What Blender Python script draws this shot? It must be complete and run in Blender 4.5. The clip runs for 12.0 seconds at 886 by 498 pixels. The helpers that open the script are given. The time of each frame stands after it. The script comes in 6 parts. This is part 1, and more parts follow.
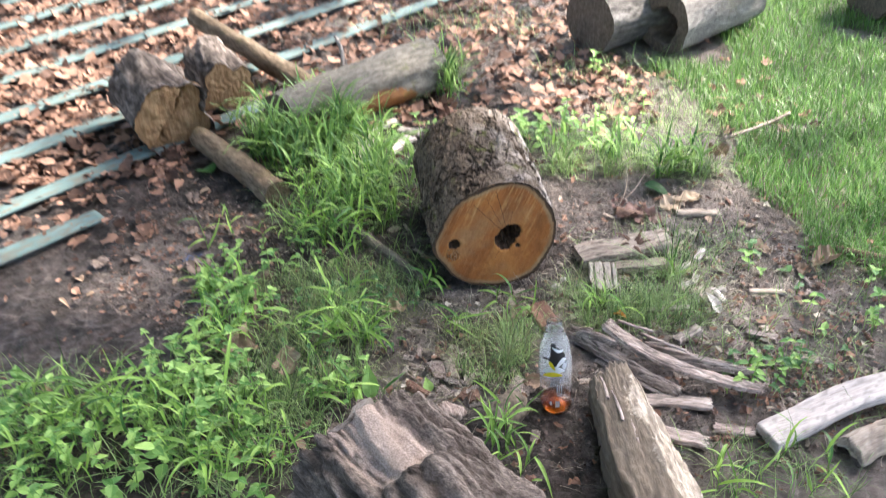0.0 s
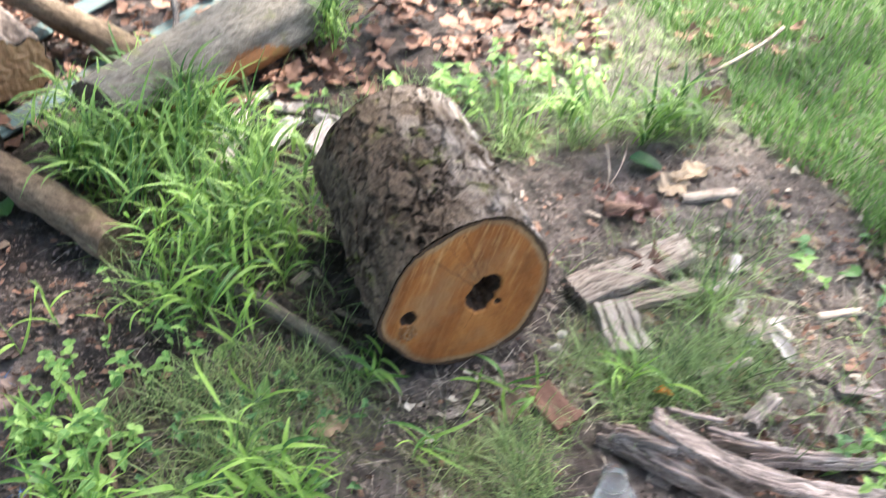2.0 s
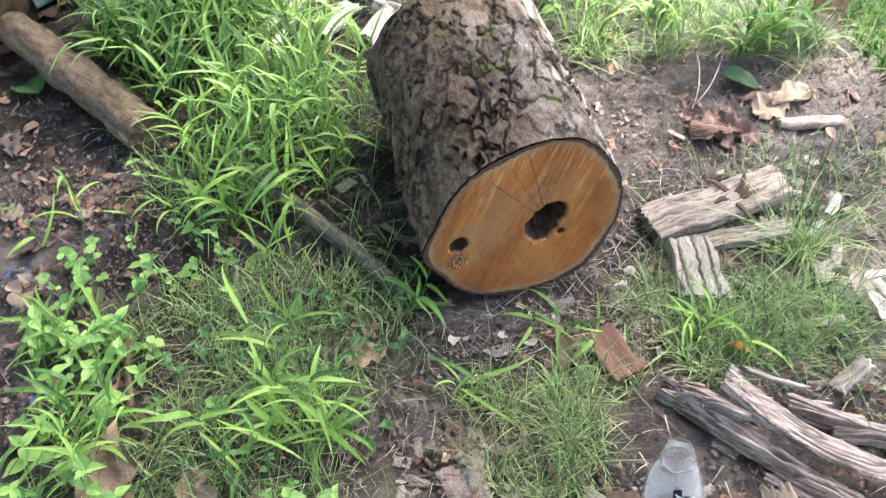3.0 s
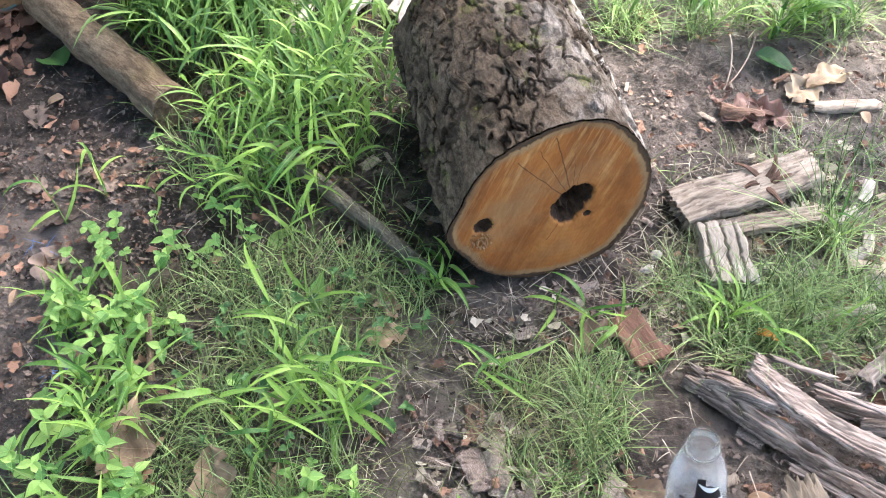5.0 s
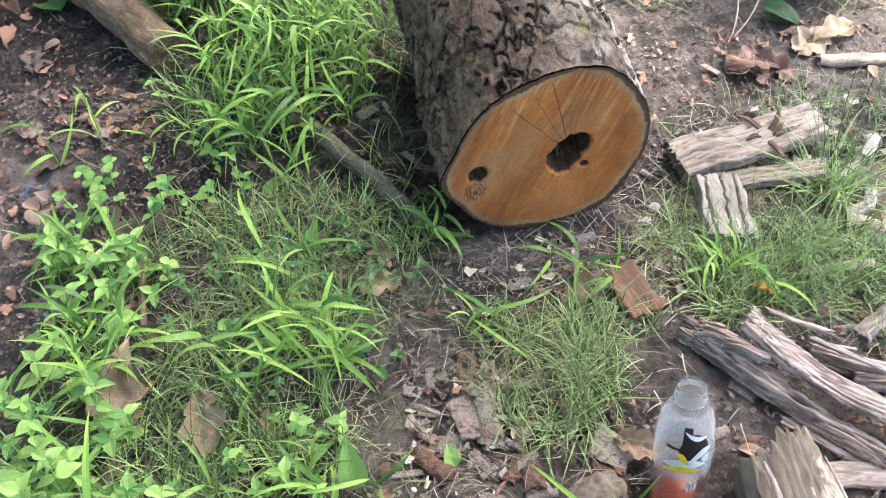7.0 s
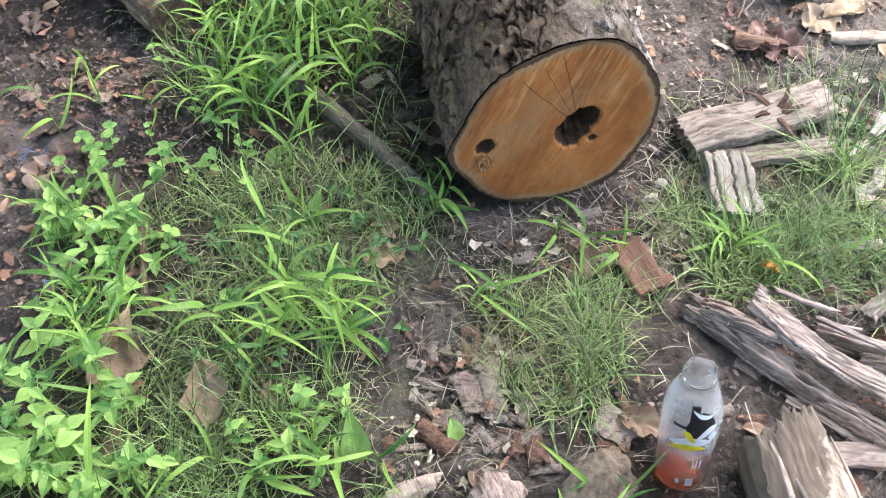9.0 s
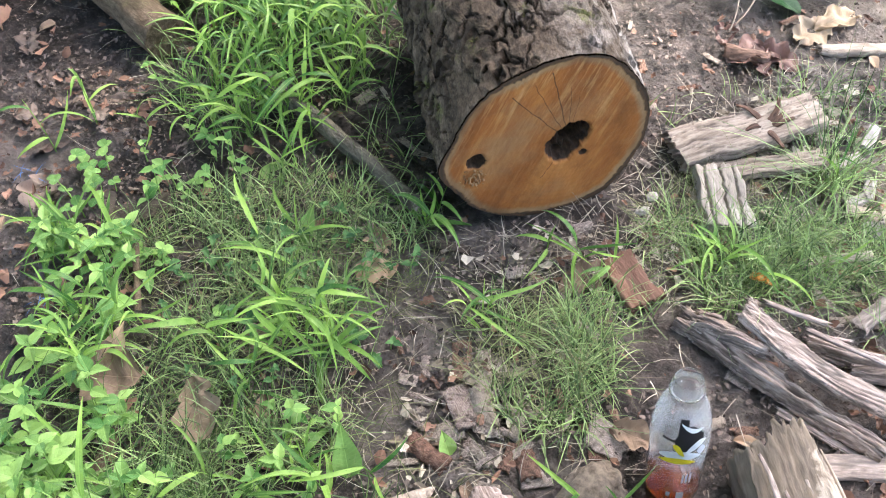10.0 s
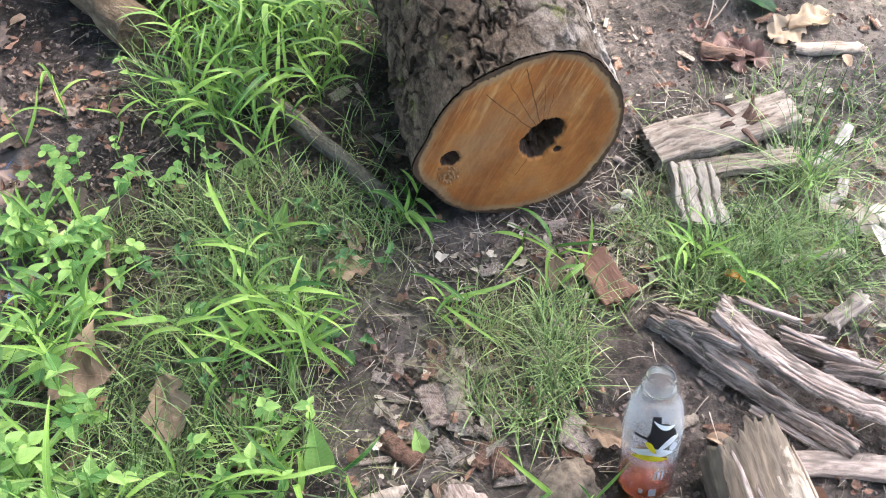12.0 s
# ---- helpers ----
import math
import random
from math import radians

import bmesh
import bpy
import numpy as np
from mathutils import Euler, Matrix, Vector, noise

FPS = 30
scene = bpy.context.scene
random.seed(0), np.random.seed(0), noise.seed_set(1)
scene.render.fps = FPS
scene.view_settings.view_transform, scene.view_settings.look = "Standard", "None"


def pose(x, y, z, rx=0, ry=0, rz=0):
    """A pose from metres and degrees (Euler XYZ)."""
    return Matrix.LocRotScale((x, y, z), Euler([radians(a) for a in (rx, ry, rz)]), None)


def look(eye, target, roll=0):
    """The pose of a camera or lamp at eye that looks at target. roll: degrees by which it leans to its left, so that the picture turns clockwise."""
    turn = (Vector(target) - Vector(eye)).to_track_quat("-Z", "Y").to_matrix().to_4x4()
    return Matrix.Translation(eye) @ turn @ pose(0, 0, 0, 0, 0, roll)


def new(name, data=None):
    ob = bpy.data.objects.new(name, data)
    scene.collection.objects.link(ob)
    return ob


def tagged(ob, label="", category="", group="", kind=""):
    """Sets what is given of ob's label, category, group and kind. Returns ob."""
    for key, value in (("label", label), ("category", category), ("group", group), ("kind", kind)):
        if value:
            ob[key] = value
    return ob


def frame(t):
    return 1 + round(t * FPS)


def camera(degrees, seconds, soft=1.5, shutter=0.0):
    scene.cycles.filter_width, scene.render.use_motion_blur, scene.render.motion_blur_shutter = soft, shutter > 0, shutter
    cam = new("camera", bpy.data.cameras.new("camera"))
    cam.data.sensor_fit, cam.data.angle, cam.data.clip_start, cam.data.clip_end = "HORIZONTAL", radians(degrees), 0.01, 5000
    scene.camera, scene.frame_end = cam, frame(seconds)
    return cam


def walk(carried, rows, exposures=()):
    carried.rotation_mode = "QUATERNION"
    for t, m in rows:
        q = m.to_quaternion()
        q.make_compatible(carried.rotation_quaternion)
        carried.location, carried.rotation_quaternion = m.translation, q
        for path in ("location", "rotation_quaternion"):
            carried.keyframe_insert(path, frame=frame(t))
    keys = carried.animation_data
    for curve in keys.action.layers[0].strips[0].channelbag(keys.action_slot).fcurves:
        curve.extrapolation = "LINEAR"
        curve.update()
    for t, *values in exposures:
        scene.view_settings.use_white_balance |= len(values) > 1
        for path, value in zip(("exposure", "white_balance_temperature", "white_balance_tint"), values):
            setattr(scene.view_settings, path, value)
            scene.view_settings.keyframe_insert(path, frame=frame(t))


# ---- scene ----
cam = camera(50.0, 12.0, 1.0, 0.5)
PATH = [
    (0, (0.019, 0.012, 1.317), (0.008, 1.659, 0.181), -0.5),
    (0.2, (-0.009, 0.091, 1.311), (0.014, 1.691, 0.110), 0.5),
    (0.5, (-0.025, 0.19, 1.271), (0.032, 1.773, 0.05), 1.0),
    (0.7, (0.009, 0.280, 1.239), (0.088, 1.871, 0.030), -1.1),
    (1, (0.051, 0.425, 1.218), (0.117, 1.999, -0.014), -4.8),
    (1.2, (0.067, 0.499, 1.210), (0.160, 2.050, -0.050), -4.3),
    (1.5, (0.023, 0.611, 1.168), (0.217, 2.13, -0.118), 0.2),
    (1.7, (-0.021, 0.688, 1.159), (0.260, 2.205, -0.114), 1.2),
    (2, (-0.099, 0.811, 1.14), (0.181, 2.26, -0.21), -0.7),
    (2.2, (-0.119, 0.867, 1.109), (0.159, 2.260, -0.299), 0.8),
    (2.5, (-0.11, 0.918, 1.088), (0.102, 2.265, -0.375), 0.8),
    (3, (-0.069, 0.952, 1.064), (0.059, 2.252, -0.451), -0.4),
    (3.5, (-0.08, 0.961, 1.057), (0.028, 2.226, -0.488), -0.3),
    (5.5, (-0.059, 0.967, 1.056), (0.007, 2.234, -0.49), -1.5),
    (6, (-0.046, 0.969, 1.052), (0.012, 2.219, -0.507), -1.8),
    (6.5, (-0.041, 0.962, 1.035), (0.013, 2.179, -0.55), -1.5),
    (7, (-0.047, 0.955, 1.035), (0.001, 2.164, -0.558), -1.2),
    (9, (-0.066, 0.964, 1.025), (0.0, 2.125, -0.602), 0.6),
    (9.5, (-0.061, 0.963, 1.023), (0.001, 2.128, -0.601), 0.3),
    (10, (-0.048, 0.962, 1.032), (0.007, 2.145, -0.58), -0.3),
    (10.5, (-0.046, 0.959, 1.034), (0.004, 2.153, -0.57), -0.3),
    (11, (-0.047, 0.958, 1.029), (0.022, 2.144, -0.58), 0.4),
    (11.5, (-0.043, 0.96, 1.027), (0.048, 2.141, -0.584), 1.1),
    (12, (-0.039, 0.964, 1.027), (0.056, 2.141, -0.587), 1.3),
]
walk(cam, [(t, look(eye, target, roll)) for t, eye, target, roll in PATH],
     exposures=((0.0, 2.88), (1.5, 2.94), (2.5, 3.18), (3.5, 3.24), (12.0, 3.20)))

# ---- world, sun, exposure ----
SUN_WAY = Vector((0.50, 0.42, 0.76)).normalized()          # towards the sun
world = bpy.data.worlds.new("sky")
scene.world = world
world.use_nodes = True
wn = world.node_tree
sky = wn.nodes.new("ShaderNodeTexSky")
sky.sky_type = "NISHITA"
sky.sun_disc = False
sky.sun_elevation = math.asin(SUN_WAY.z)
sky.sun_rotation = math.atan2(SUN_WAY.x, SUN_WAY.y)
sky.air_density, sky.dust_density, sky.ozone_density = 1.0, 3.0, 1.0
wn.links.new(sky.outputs[0], wn.nodes["Background"].inputs[0])
wn.nodes["Background"].inputs[1].default_value = 0.102
sun = new("sun", bpy.data.lights.new("sun", "SUN"))
sun.data.energy, sun.data.angle, sun.data.color = 3.1, radians(0.6), (1.0, 0.935, 0.85)
sun.matrix_world = look(SUN_WAY * 30, (0, 0, 0))


# ---- material helpers ----
def material(name, rough=0.8, spec=0.3):
    m = bpy.data.materials.new(name)
    m.use_nodes = True
    b = m.node_tree.nodes["Principled BSDF"]
    b.inputs["Roughness"].default_value = rough
    b.inputs["Specular IOR Level"].default_value = spec
    return m, m.node_tree, b


def feed(nt, value, socket):
    if isinstance(value, bpy.types.NodeSocket):
        nt.links.new(value, socket)
    else:
        socket.default_value = value


def coords(nt, scale=(1, 1, 1), rot=(0, 0, 0), loc=(0, 0, 0), kind="Object"):
    c = nt.nodes.new("ShaderNodeTexCoord")
    m = nt.nodes.new("ShaderNodeMapping")
    nt.links.new(c.outputs[kind], m.inputs[0])
    m.inputs[1].default_value, m.inputs[2].default_value, m.inputs[3].default_value = loc, rot, scale
    return m.outputs[0]


def tnoise(nt, vec, scale, detail=4.0, rough=0.6, warp=0.0):
    n = nt.nodes.new("ShaderNodeTexNoise")
    nt.links.new(vec, n.inputs["Vector"])
    n.inputs["Scale"].default_value, n.inputs["Detail"].default_value = scale, detail
    n.inputs["Roughness"].default_value, n.inputs["Distortion"].default_value = rough, warp
    return n.outputs[0]


def tvoro(nt, vec, scale, feature="F1"):
    n = nt.nodes.new("ShaderNodeTexVoronoi")
    n.feature = feature
    nt.links.new(vec, n.inputs["Vector"])
    n.inputs["Scale"].default_value = scale
    return n.outputs[0]


def ramp(nt, fac, *stops):
    r = nt.nodes.new("ShaderNodeValToRGB")
    while len(r.color_ramp.elements) < len(stops):
        r.color_ramp.elements.new(0.5)
    for e, (at, col) in zip(r.color_ramp.elements, stops):
        e.position = at
        e.color = (*col, 1) if not isinstance(col, (int, float)) else (col, col, col, 1)
    feed(nt, fac, r.inputs[0])
    return r.outputs[0]


def mix(nt, fac, a, b, how="MIX"):
    n = nt.nodes.new("ShaderNodeMix")
    n.data_type, n.blend_type = "RGBA", how
    feed(nt, fac, n.inputs[0])
    for v, i in ((a, 6), (b, 7)):
        feed(nt, (*v, 1) if isinstance(v, tuple) else v, n.inputs[i])
    return n.outputs[2]


def calc(nt, op, a, b=0.0, c=0.0):
    n = nt.nodes.new("ShaderNodeMath")
    n.operation = op
    for i, v in enumerate((a, b, c)):
        feed(nt, v, n.inputs[i])
    return n.outputs[0]


def bump(nt, height, strength, dist):
    n = nt.nodes.new("ShaderNodeBump")
    n.inputs["Strength"].default_value, n.inputs["Distance"].default_value = strength, dist
    nt.links.new(height, n.inputs["Height"])
    return n.outputs[0]


def random_of(nt, island=False):
    if island:
        return nt.nodes.new("ShaderNodeNewGeometry").outputs["Random Per Island"]
    return nt.nodes.new("ShaderNodeObjectInfo").outputs["Random"]


# ---- materials ----
def ground_material():
    m, nt, b = material("wet_mud", 0.75, 0.35)
    v = coords(nt)
    big, mid, fine = tnoise(nt, v, 3.0, 5), tnoise(nt, v, 22, 6, 0.7), tnoise(nt, v, 160, 5, 0.75)
    col = ramp(nt, mid, (0.30, (0.010, 0.0075, 0.006)), (0.5, (0.058, 0.044, 0.040)), (0.70, (0.22, 0.172, 0.160)))
    col = mix(nt, ramp(nt, big, (0.4, 0.0), (0.65, 0.8)), col, (0.024, 0.018, 0.015))
    col = mix(nt, ramp(nt, fine, (0.54, 0.0), (0.74, 0.6)), col, (0.2, 0.16, 0.14))
    crumbs = tvoro(nt, v, 130)
    col = mix(nt, ramp(nt, crumbs, (0.05, 0.6), (0.2, 0.0)), col, (0.15, 0.115, 0.10))
    dry = nt.nodes.new("ShaderNodeAttribute")
    dry.attribute_name = "dry"
    col = mix(nt, calc(nt, "MULTIPLY", dry.outputs["Fac"], ramp(nt, mid, (0.3, 0.08), (0.6, 0.85))), col, (0.27, 0.225, 0.205))
    feed(nt, col, b.inputs["Base Color"])
    feed(nt, ramp(nt, big, (0.35, 0.42), (0.6, 0.9)), b.inputs["Roughness"])
    h = calc(nt, "ADD", calc(nt, "MULTIPLY", mid, 1.3), fine)
    feed(nt, bump(nt, h, 1.0, 0.016), b.inputs["Normal"])
    return m


def tone_of(nt):
    """How far a surface shows its second tone, with a ragged edge."""
    n = nt.nodes.new("ShaderNodeAttribute")
    n.attribute_name = "tone"
    ragged = calc(nt, "MULTIPLY", calc(nt, "SUBTRACT", tnoise(nt, coords(nt), 90, 5, 0.7), 0.5), 0.9)
    return ramp(nt, calc(nt, "ADD", n.outputs["Fac"], calc(nt, "MULTIPLY", ragged, ramp(nt, n.outputs["Fac"], (0.0, 0.0), (0.2, 1.0)))), (0.42, 0.0), (0.55, 1.0))


def bark_material(name, dark, light, moss=0.0, stretch=(1, 0.45, 1), second=None, relief=0.007):
    m, nt, b = material(name, 0.9, 0.15)
    v = coords(nt, stretch)
    a, f = tnoise(nt, v, 16, 6, 0.65, 0.4), tnoise(nt, v, 120, 5, 0.7)
    col = ramp(nt, a, (0.3, dark), (0.52, tuple((p + q) / 2 for p, q in zip(dark, light))), (0.72, light))
    col = mix(nt, ramp(nt, f, (0.35, 0.75), (0.6, 0.0)), col, tuple(c * 0.35 for c in dark))
    if second:
        col = mix(nt, tone_of(nt), col, ramp(nt, a, (0.3, second[0]), (0.7, second[1])))
    # pale grey painted over the plates on the side that faces the light
    lit = nt.nodes.new("ShaderNodeAttribute")
    lit.attribute_name = "lit_side"
    col = mix(nt, calc(nt, "MULTIPLY", lit.outputs["Fac"], ramp(nt, a, (0.40, 0.0), (0.60, 0.8))), col, (0.52, 0.455, 0.415))
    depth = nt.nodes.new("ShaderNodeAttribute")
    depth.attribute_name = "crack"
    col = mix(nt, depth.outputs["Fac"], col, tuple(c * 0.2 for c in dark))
    if moss:
        g = ramp(nt, tnoise(nt, coords(nt), 13, 5, 0.7), (0.57, 0.0), (0.66, moss))
        col = mix(nt, calc(nt, "MULTIPLY", g, ramp(nt, f, (0.35, 0.3), (0.6, 1.0))), col, (0.13, 0.15, 0.03))
    grain = tnoise(nt, coords(nt, (1, 0.6, 1)), 420, 4, 0.75)
    h = calc(nt, "ADD", calc(nt, "MULTIPLY", a, 1.0 if relief > 0.005 else 0.3), calc(nt, "ADD", f, calc(nt, "MULTIPLY", grain, 0.5)))
    col = mix(nt, ramp(nt, grain, (0.40, 0.45), (0.58, 0.0)), col, tuple(c * 0.5 for c in dark))
    feed(nt, col, b.inputs["Base Color"])
    feed(nt, bump(nt, h, 1.0, relief), b.inputs["Normal"])
    return m


def wood_material(name, dark, mid, light, rough=0.85, grain=(75, 10, 75), second=None):
    m, nt, b = material(name, rough, 0.2)
    v = coords(nt, grain)
    a, w = tnoise(nt, v, 1.0, 6, 0.7, 0.3), tnoise(nt, coords(nt), 14, 4, 0.65)
    fine = tnoise(nt, coords(nt, tuple(g * 3.2 for g in grain)), 1.0, 4, 0.7, 0.2)
    a = calc(nt, "ADD", calc(nt, "MULTIPLY", a, 0.62), calc(nt, "MULTIPLY", fine, 0.38))
    col = ramp(nt, a, (0.33, tuple(c * 0.6 for c in dark)), (0.42, dark), (0.53, mid), (0.68, light))
    col = mix(nt, ramp(nt, w, (0.5, 0.0), (0.72, 0.5)), col, tuple(c * 0.5 for c in dark))
    if second:
        col = mix(nt, tone_of(nt), col, ramp(nt, a, (0.35, second[0]), (0.65, second[1])))
    depth = nt.nodes.new("ShaderNodeAttribute")
    depth.attribute_name = "crack"
    col = mix(nt, depth.outputs["Fac"], col, tuple(c * 0.3 for c in dark))
    r = random_of(nt)
    col = mix(nt, 0.2, col, ramp(nt, r, (0.0, dark), (1.0, light)))
    feed(nt, col, b.inputs["Base Color"])
    feed(nt, bump(nt, calc(nt, "ADD", a, calc(nt, "MULTIPLY", w, 0.6)), 0.9, 0.004), b.inputs["Normal"])
    return m


def turned(nt, vec, degrees, size):
    """Coordinates along axes turned about y, then stretched."""
    mp = nt.nodes.new("ShaderNodeMapping")
    mp.vector_type = "TEXTURE"
    mp.inputs[2].default_value, mp.inputs[3].default_value = (0, radians(degrees), 0), size
    nt.links.new(vec, mp.inputs[0])
    return mp.outputs[0]


def cut_face_material():
    """Sawn end grain: amber heartwood, pale sapwood at the rim, saw marks and drying cracks. Local x across, z up."""
    m, nt, b = material("sawn_end_grain", 0.7, 0.25)
    v = coords(nt)
    big = tnoise(nt, turned(nt, v, -58, (1 / 0.6, 1, 1 / 1.3)), 9, 5, 0.6)
    fine = tnoise(nt, v, 220, 4, 0.7)
    saw = tnoise(nt, turned(nt, v, -60, (1 / 8, 1, 1 / 260)), 1.0, 3, 0.6)
    saw2 = tnoise(nt, turned(nt, v, -62, (1 / 9, 1, 1 / 110)), 1.0, 4, 0.65)
    col = ramp(nt, big, (0.30, (0.13, 0.041, 0.010)), (0.45, (0.26, 0.088, 0.020)), (0.58, (0.36, 0.135, 0.033)), (0.74, (0.44, 0.19, 0.058)))
    up = nt.nodes.new("ShaderNodeSeparateXYZ")
    nt.links.new(v, up.inputs[0])
    high = ramp(nt, calc(nt, "ADD", calc(nt, "MULTIPLY", up.outputs[2], 3.0), 0.5), (0.35, 0.15), (0.85, 1.0))
    col = mix(nt, calc(nt, "MULTIPLY", ramp(nt, saw2, (0.5, 0.0), (0.66, 0.75)), high), col, (0.56, 0.30, 0.12))
    col = mix(nt, ramp(nt, saw, (0.55, 0.0), (0.72, 0.35)), col, (0.17, 0.062, 0.018))
    col = mix(nt, ramp(nt, tnoise(nt, v, 17, 5, 0.65), (0.5, 0.0), (0.72, 0.6)), col, (0.10, 0.034, 0.010))
    col = mix(nt, ramp(nt, tnoise(nt, coords(nt, (1, 1, 1.6), (0, 0, 0), (0.31, 0, 0.02)), 6.5, 5, 0.6), (0.52, 0.0), (0.68, 0.5)), col, (0.27, 0.165, 0.085))
    edge = nt.nodes.new("ShaderNodeAttribute")
    edge.attribute_name = "rim"
    e = calc(nt, "ADD", edge.outputs["Fac"], calc(nt, "MULTIPLY", calc(nt, "SUBTRACT", big, 0.5), 0.25))
    col = mix(nt, ramp(nt, e, (0.875, 0.0), (0.925, 0.7)), col, ramp(nt, big, (0.38, (0.16, 0.10, 0.055)), (0.66, (0.38, 0.28, 0.16))))
    col = mix(nt, ramp(nt, e, (0.945, 0.0), (0.965, 0.95)), col, (0.035, 0.024, 0.017))
    # growth rings about the pith
    ring = nt.nodes.new("ShaderNodeTexWave")
    ring.wave_type, ring.rings_direction = "RINGS", "Y"
    nt.links.new(coords(nt, (1, 1, 1), (0, 0, 0), (-0.026, 0, 0.003)), ring.inputs["Vector"])
    ring.inputs["Scale"].default_value, ring.inputs["Distortion"].default_value = 42, 1.2
    ring.inputs["Detail Scale"].default_value = 6
    col = mix(nt, calc(nt, "MULTIPLY", ring.outputs["Fac"], 0.16), col, (0.22, 0.09, 0.03))
    # cracks that run out from the pith
    for turn, reach, wide in ((104, 0.118, 0.0008), (132, 0.120, 0.0007), (117, 0.112, 0.0005), (92, 0.085, 0.0003), (82, 0.070, 0.0003), (236, 0.066, 0.0005)):
        s = nt.nodes.new("ShaderNodeSeparateXYZ")
        mp = nt.nodes.new("ShaderNodeMapping")
        mp.vector_type = "TEXTURE"
        mp.inputs[1].default_value, mp.inputs[2].default_value = (0.026, 0, -0.003), (0, radians(-turn), 0)
        nt.links.new(v, mp.inputs[0])
        nt.links.new(mp.outputs[0], s.inputs[0])
        wav = calc(nt, "MULTIPLY", calc(nt, "SUBTRACT", tnoise(nt, v, 45, 2), 0.5), 0.006)
        off = calc(nt, "ABSOLUTE", calc(nt, "ADD", s.outputs[2], wav))
        line = calc(nt, "LESS_THAN", off, wide)
        span = calc(nt, "MULTIPLY", calc(nt, "GREATER_THAN", s.outputs[0], 0.02), calc(nt, "LESS_THAN", s.outputs[0], reach))
        col = mix(nt, calc(nt, "MULTIPLY", calc(nt, "MULTIPLY", line, span), 0.7), col, (0.05, 0.022, 0.01))
    pit = nt.nodes.new("ShaderNodeAttribute")
    pit.attribute_name = "rot"
    rotten = ramp(nt, tnoise(nt, v, 130, 5, 0.7), (0.35, (0.014, 0.008, 0.005)), (0.7, (0.075, 0.04, 0.022)))
    col = mix(nt, ramp(nt, calc(nt, "ADD", pit.outputs["Fac"], calc(nt, "MULTIPLY", calc(nt, "SUBTRACT", fine, 0.5), 0.12)), (0.07, 0.0), (0.24, 1.0)), col, rotten)
    feed(nt, col, b.inputs["Base Color"])
    h = calc(nt, "ADD", calc(nt, "MULTIPLY", saw, 0.7), fine)
    feed(nt, bump(nt, h, 0.5, 0.0025), b.inputs["Normal"])
    return m


def leaf_material(name, dark, light, island=True, thin=0.35, rough=0.42, veined=False):
    m, nt, b = material(name, rough, 0.35)
    r = random_of(nt, island)
    n, spots = tnoise(nt, coords(nt), 60, 4), tnoise(nt, coords(nt), 230, 3)
    f = calc(nt, "ADD", calc(nt, "MULTIPLY", r, 0.7), calc(nt, "MULTIPLY", n, 0.4))
    col = ramp(nt, f, (0.16, dark), (0.94, light))
    col = mix(nt, ramp(nt, spots, (0.6, 0.0), (0.75, 0.55)), col, tuple(c * 0.55 for c in dark))
    relief = n
    if veined:
        # a pale midrib and slanting side veins; the leaf runs along local y
        p = nt.nodes.new("ShaderNodeSeparateXYZ")
        nt.links.new(coords(nt), p.inputs[0])
        side = calc(nt, "ABSOLUTE", p.outputs[0])
        rib = ramp(nt, calc(nt, "MULTIPLY", side, 1000.0), (0.25, 0.28), (0.75, 0.0))
        vein = calc(nt, "SINE", calc(nt, "MULTIPLY", calc(nt, "SUBTRACT", p.outputs[1], calc(nt, "MULTIPLY", side, 0.8)), 1150.0))
        fine = ramp(nt, vein, (0.55, 0.0), (0.95, 0.07))
        col = mix(nt, calc(nt, "MAXIMUM", rib, fine), col, tuple(min(1.0, c * 1.15 + 0.02) for c in light))
        relief = calc(nt, "SUBTRACT", calc(nt, "MULTIPLY", n, 1.2), calc(nt, "ADD", rib, fine))
    feed(nt, bump(nt, relief, 0.5, 0.003), b.inputs["Normal"])
    feed(nt, col, b.inputs["Base Color"])
    t = nt.nodes.new("ShaderNodeBsdfTranslucent")
    feed(nt, col, t.inputs["Color"])
    s = nt.nodes.new("ShaderNodeMixShader")
    s.inputs[0].default_value = thin
    nt.links.new(b.outputs[0], s.inputs[1])
    nt.links.new(t.outputs[0], s.inputs[2])
    nt.links.new(s.outputs[0], nt.nodes["Material Output"].inputs[0])
    return m


def plain_material(name, col, rough=0.5, spec=0.4, vary=0.25, scale=25):
    m, nt, b = material(name, rough, spec)
    n = tnoise(nt, coords(nt), scale, 5, 0.65)
    c = ramp(nt, n, (0.3, tuple(v * (1 - vary) for v in col)), (0.7, tuple(min(1, v * (1 + vary)) for v in col)))
    feed(nt, c, b.inputs["Base Color"])
    feed(nt, bump(nt, n, 0.25, 0.003), b.inputs["Normal"])
    return m


def paint_material():
    m, nt, b = material("faded_teal_paint", 0.8, 0.2)
    v = coords(nt, (1, 0.25, 1))
    n, f = tnoise(nt, v, 14, 6, 0.7), tnoise(nt, v, 90, 4, 0.7)
    col = ramp(nt, n, (0.3, (0.055, 0.09, 0.09)), (0.6, (0.125, 0.19, 0.19)), (0.8, (0.22, 0.30, 0.31)))
    col = mix(nt, ramp(nt, f, (0.45, 0.0), (0.66, 0.8)), col, (0.13, 0.09, 0.06))
    feed(nt, col, b.inputs["Base Color"])
    return m


def clear_material(name, col, rough, ior=1.45):
    m, nt, b = material(name, rough, 0.5)
    b.inputs["Base Color"].default_value = (*col, 1)
    b.inputs["Transmission Weight"].default_value = 1.0
    b.inputs["IOR"].default_value = ior
    return m


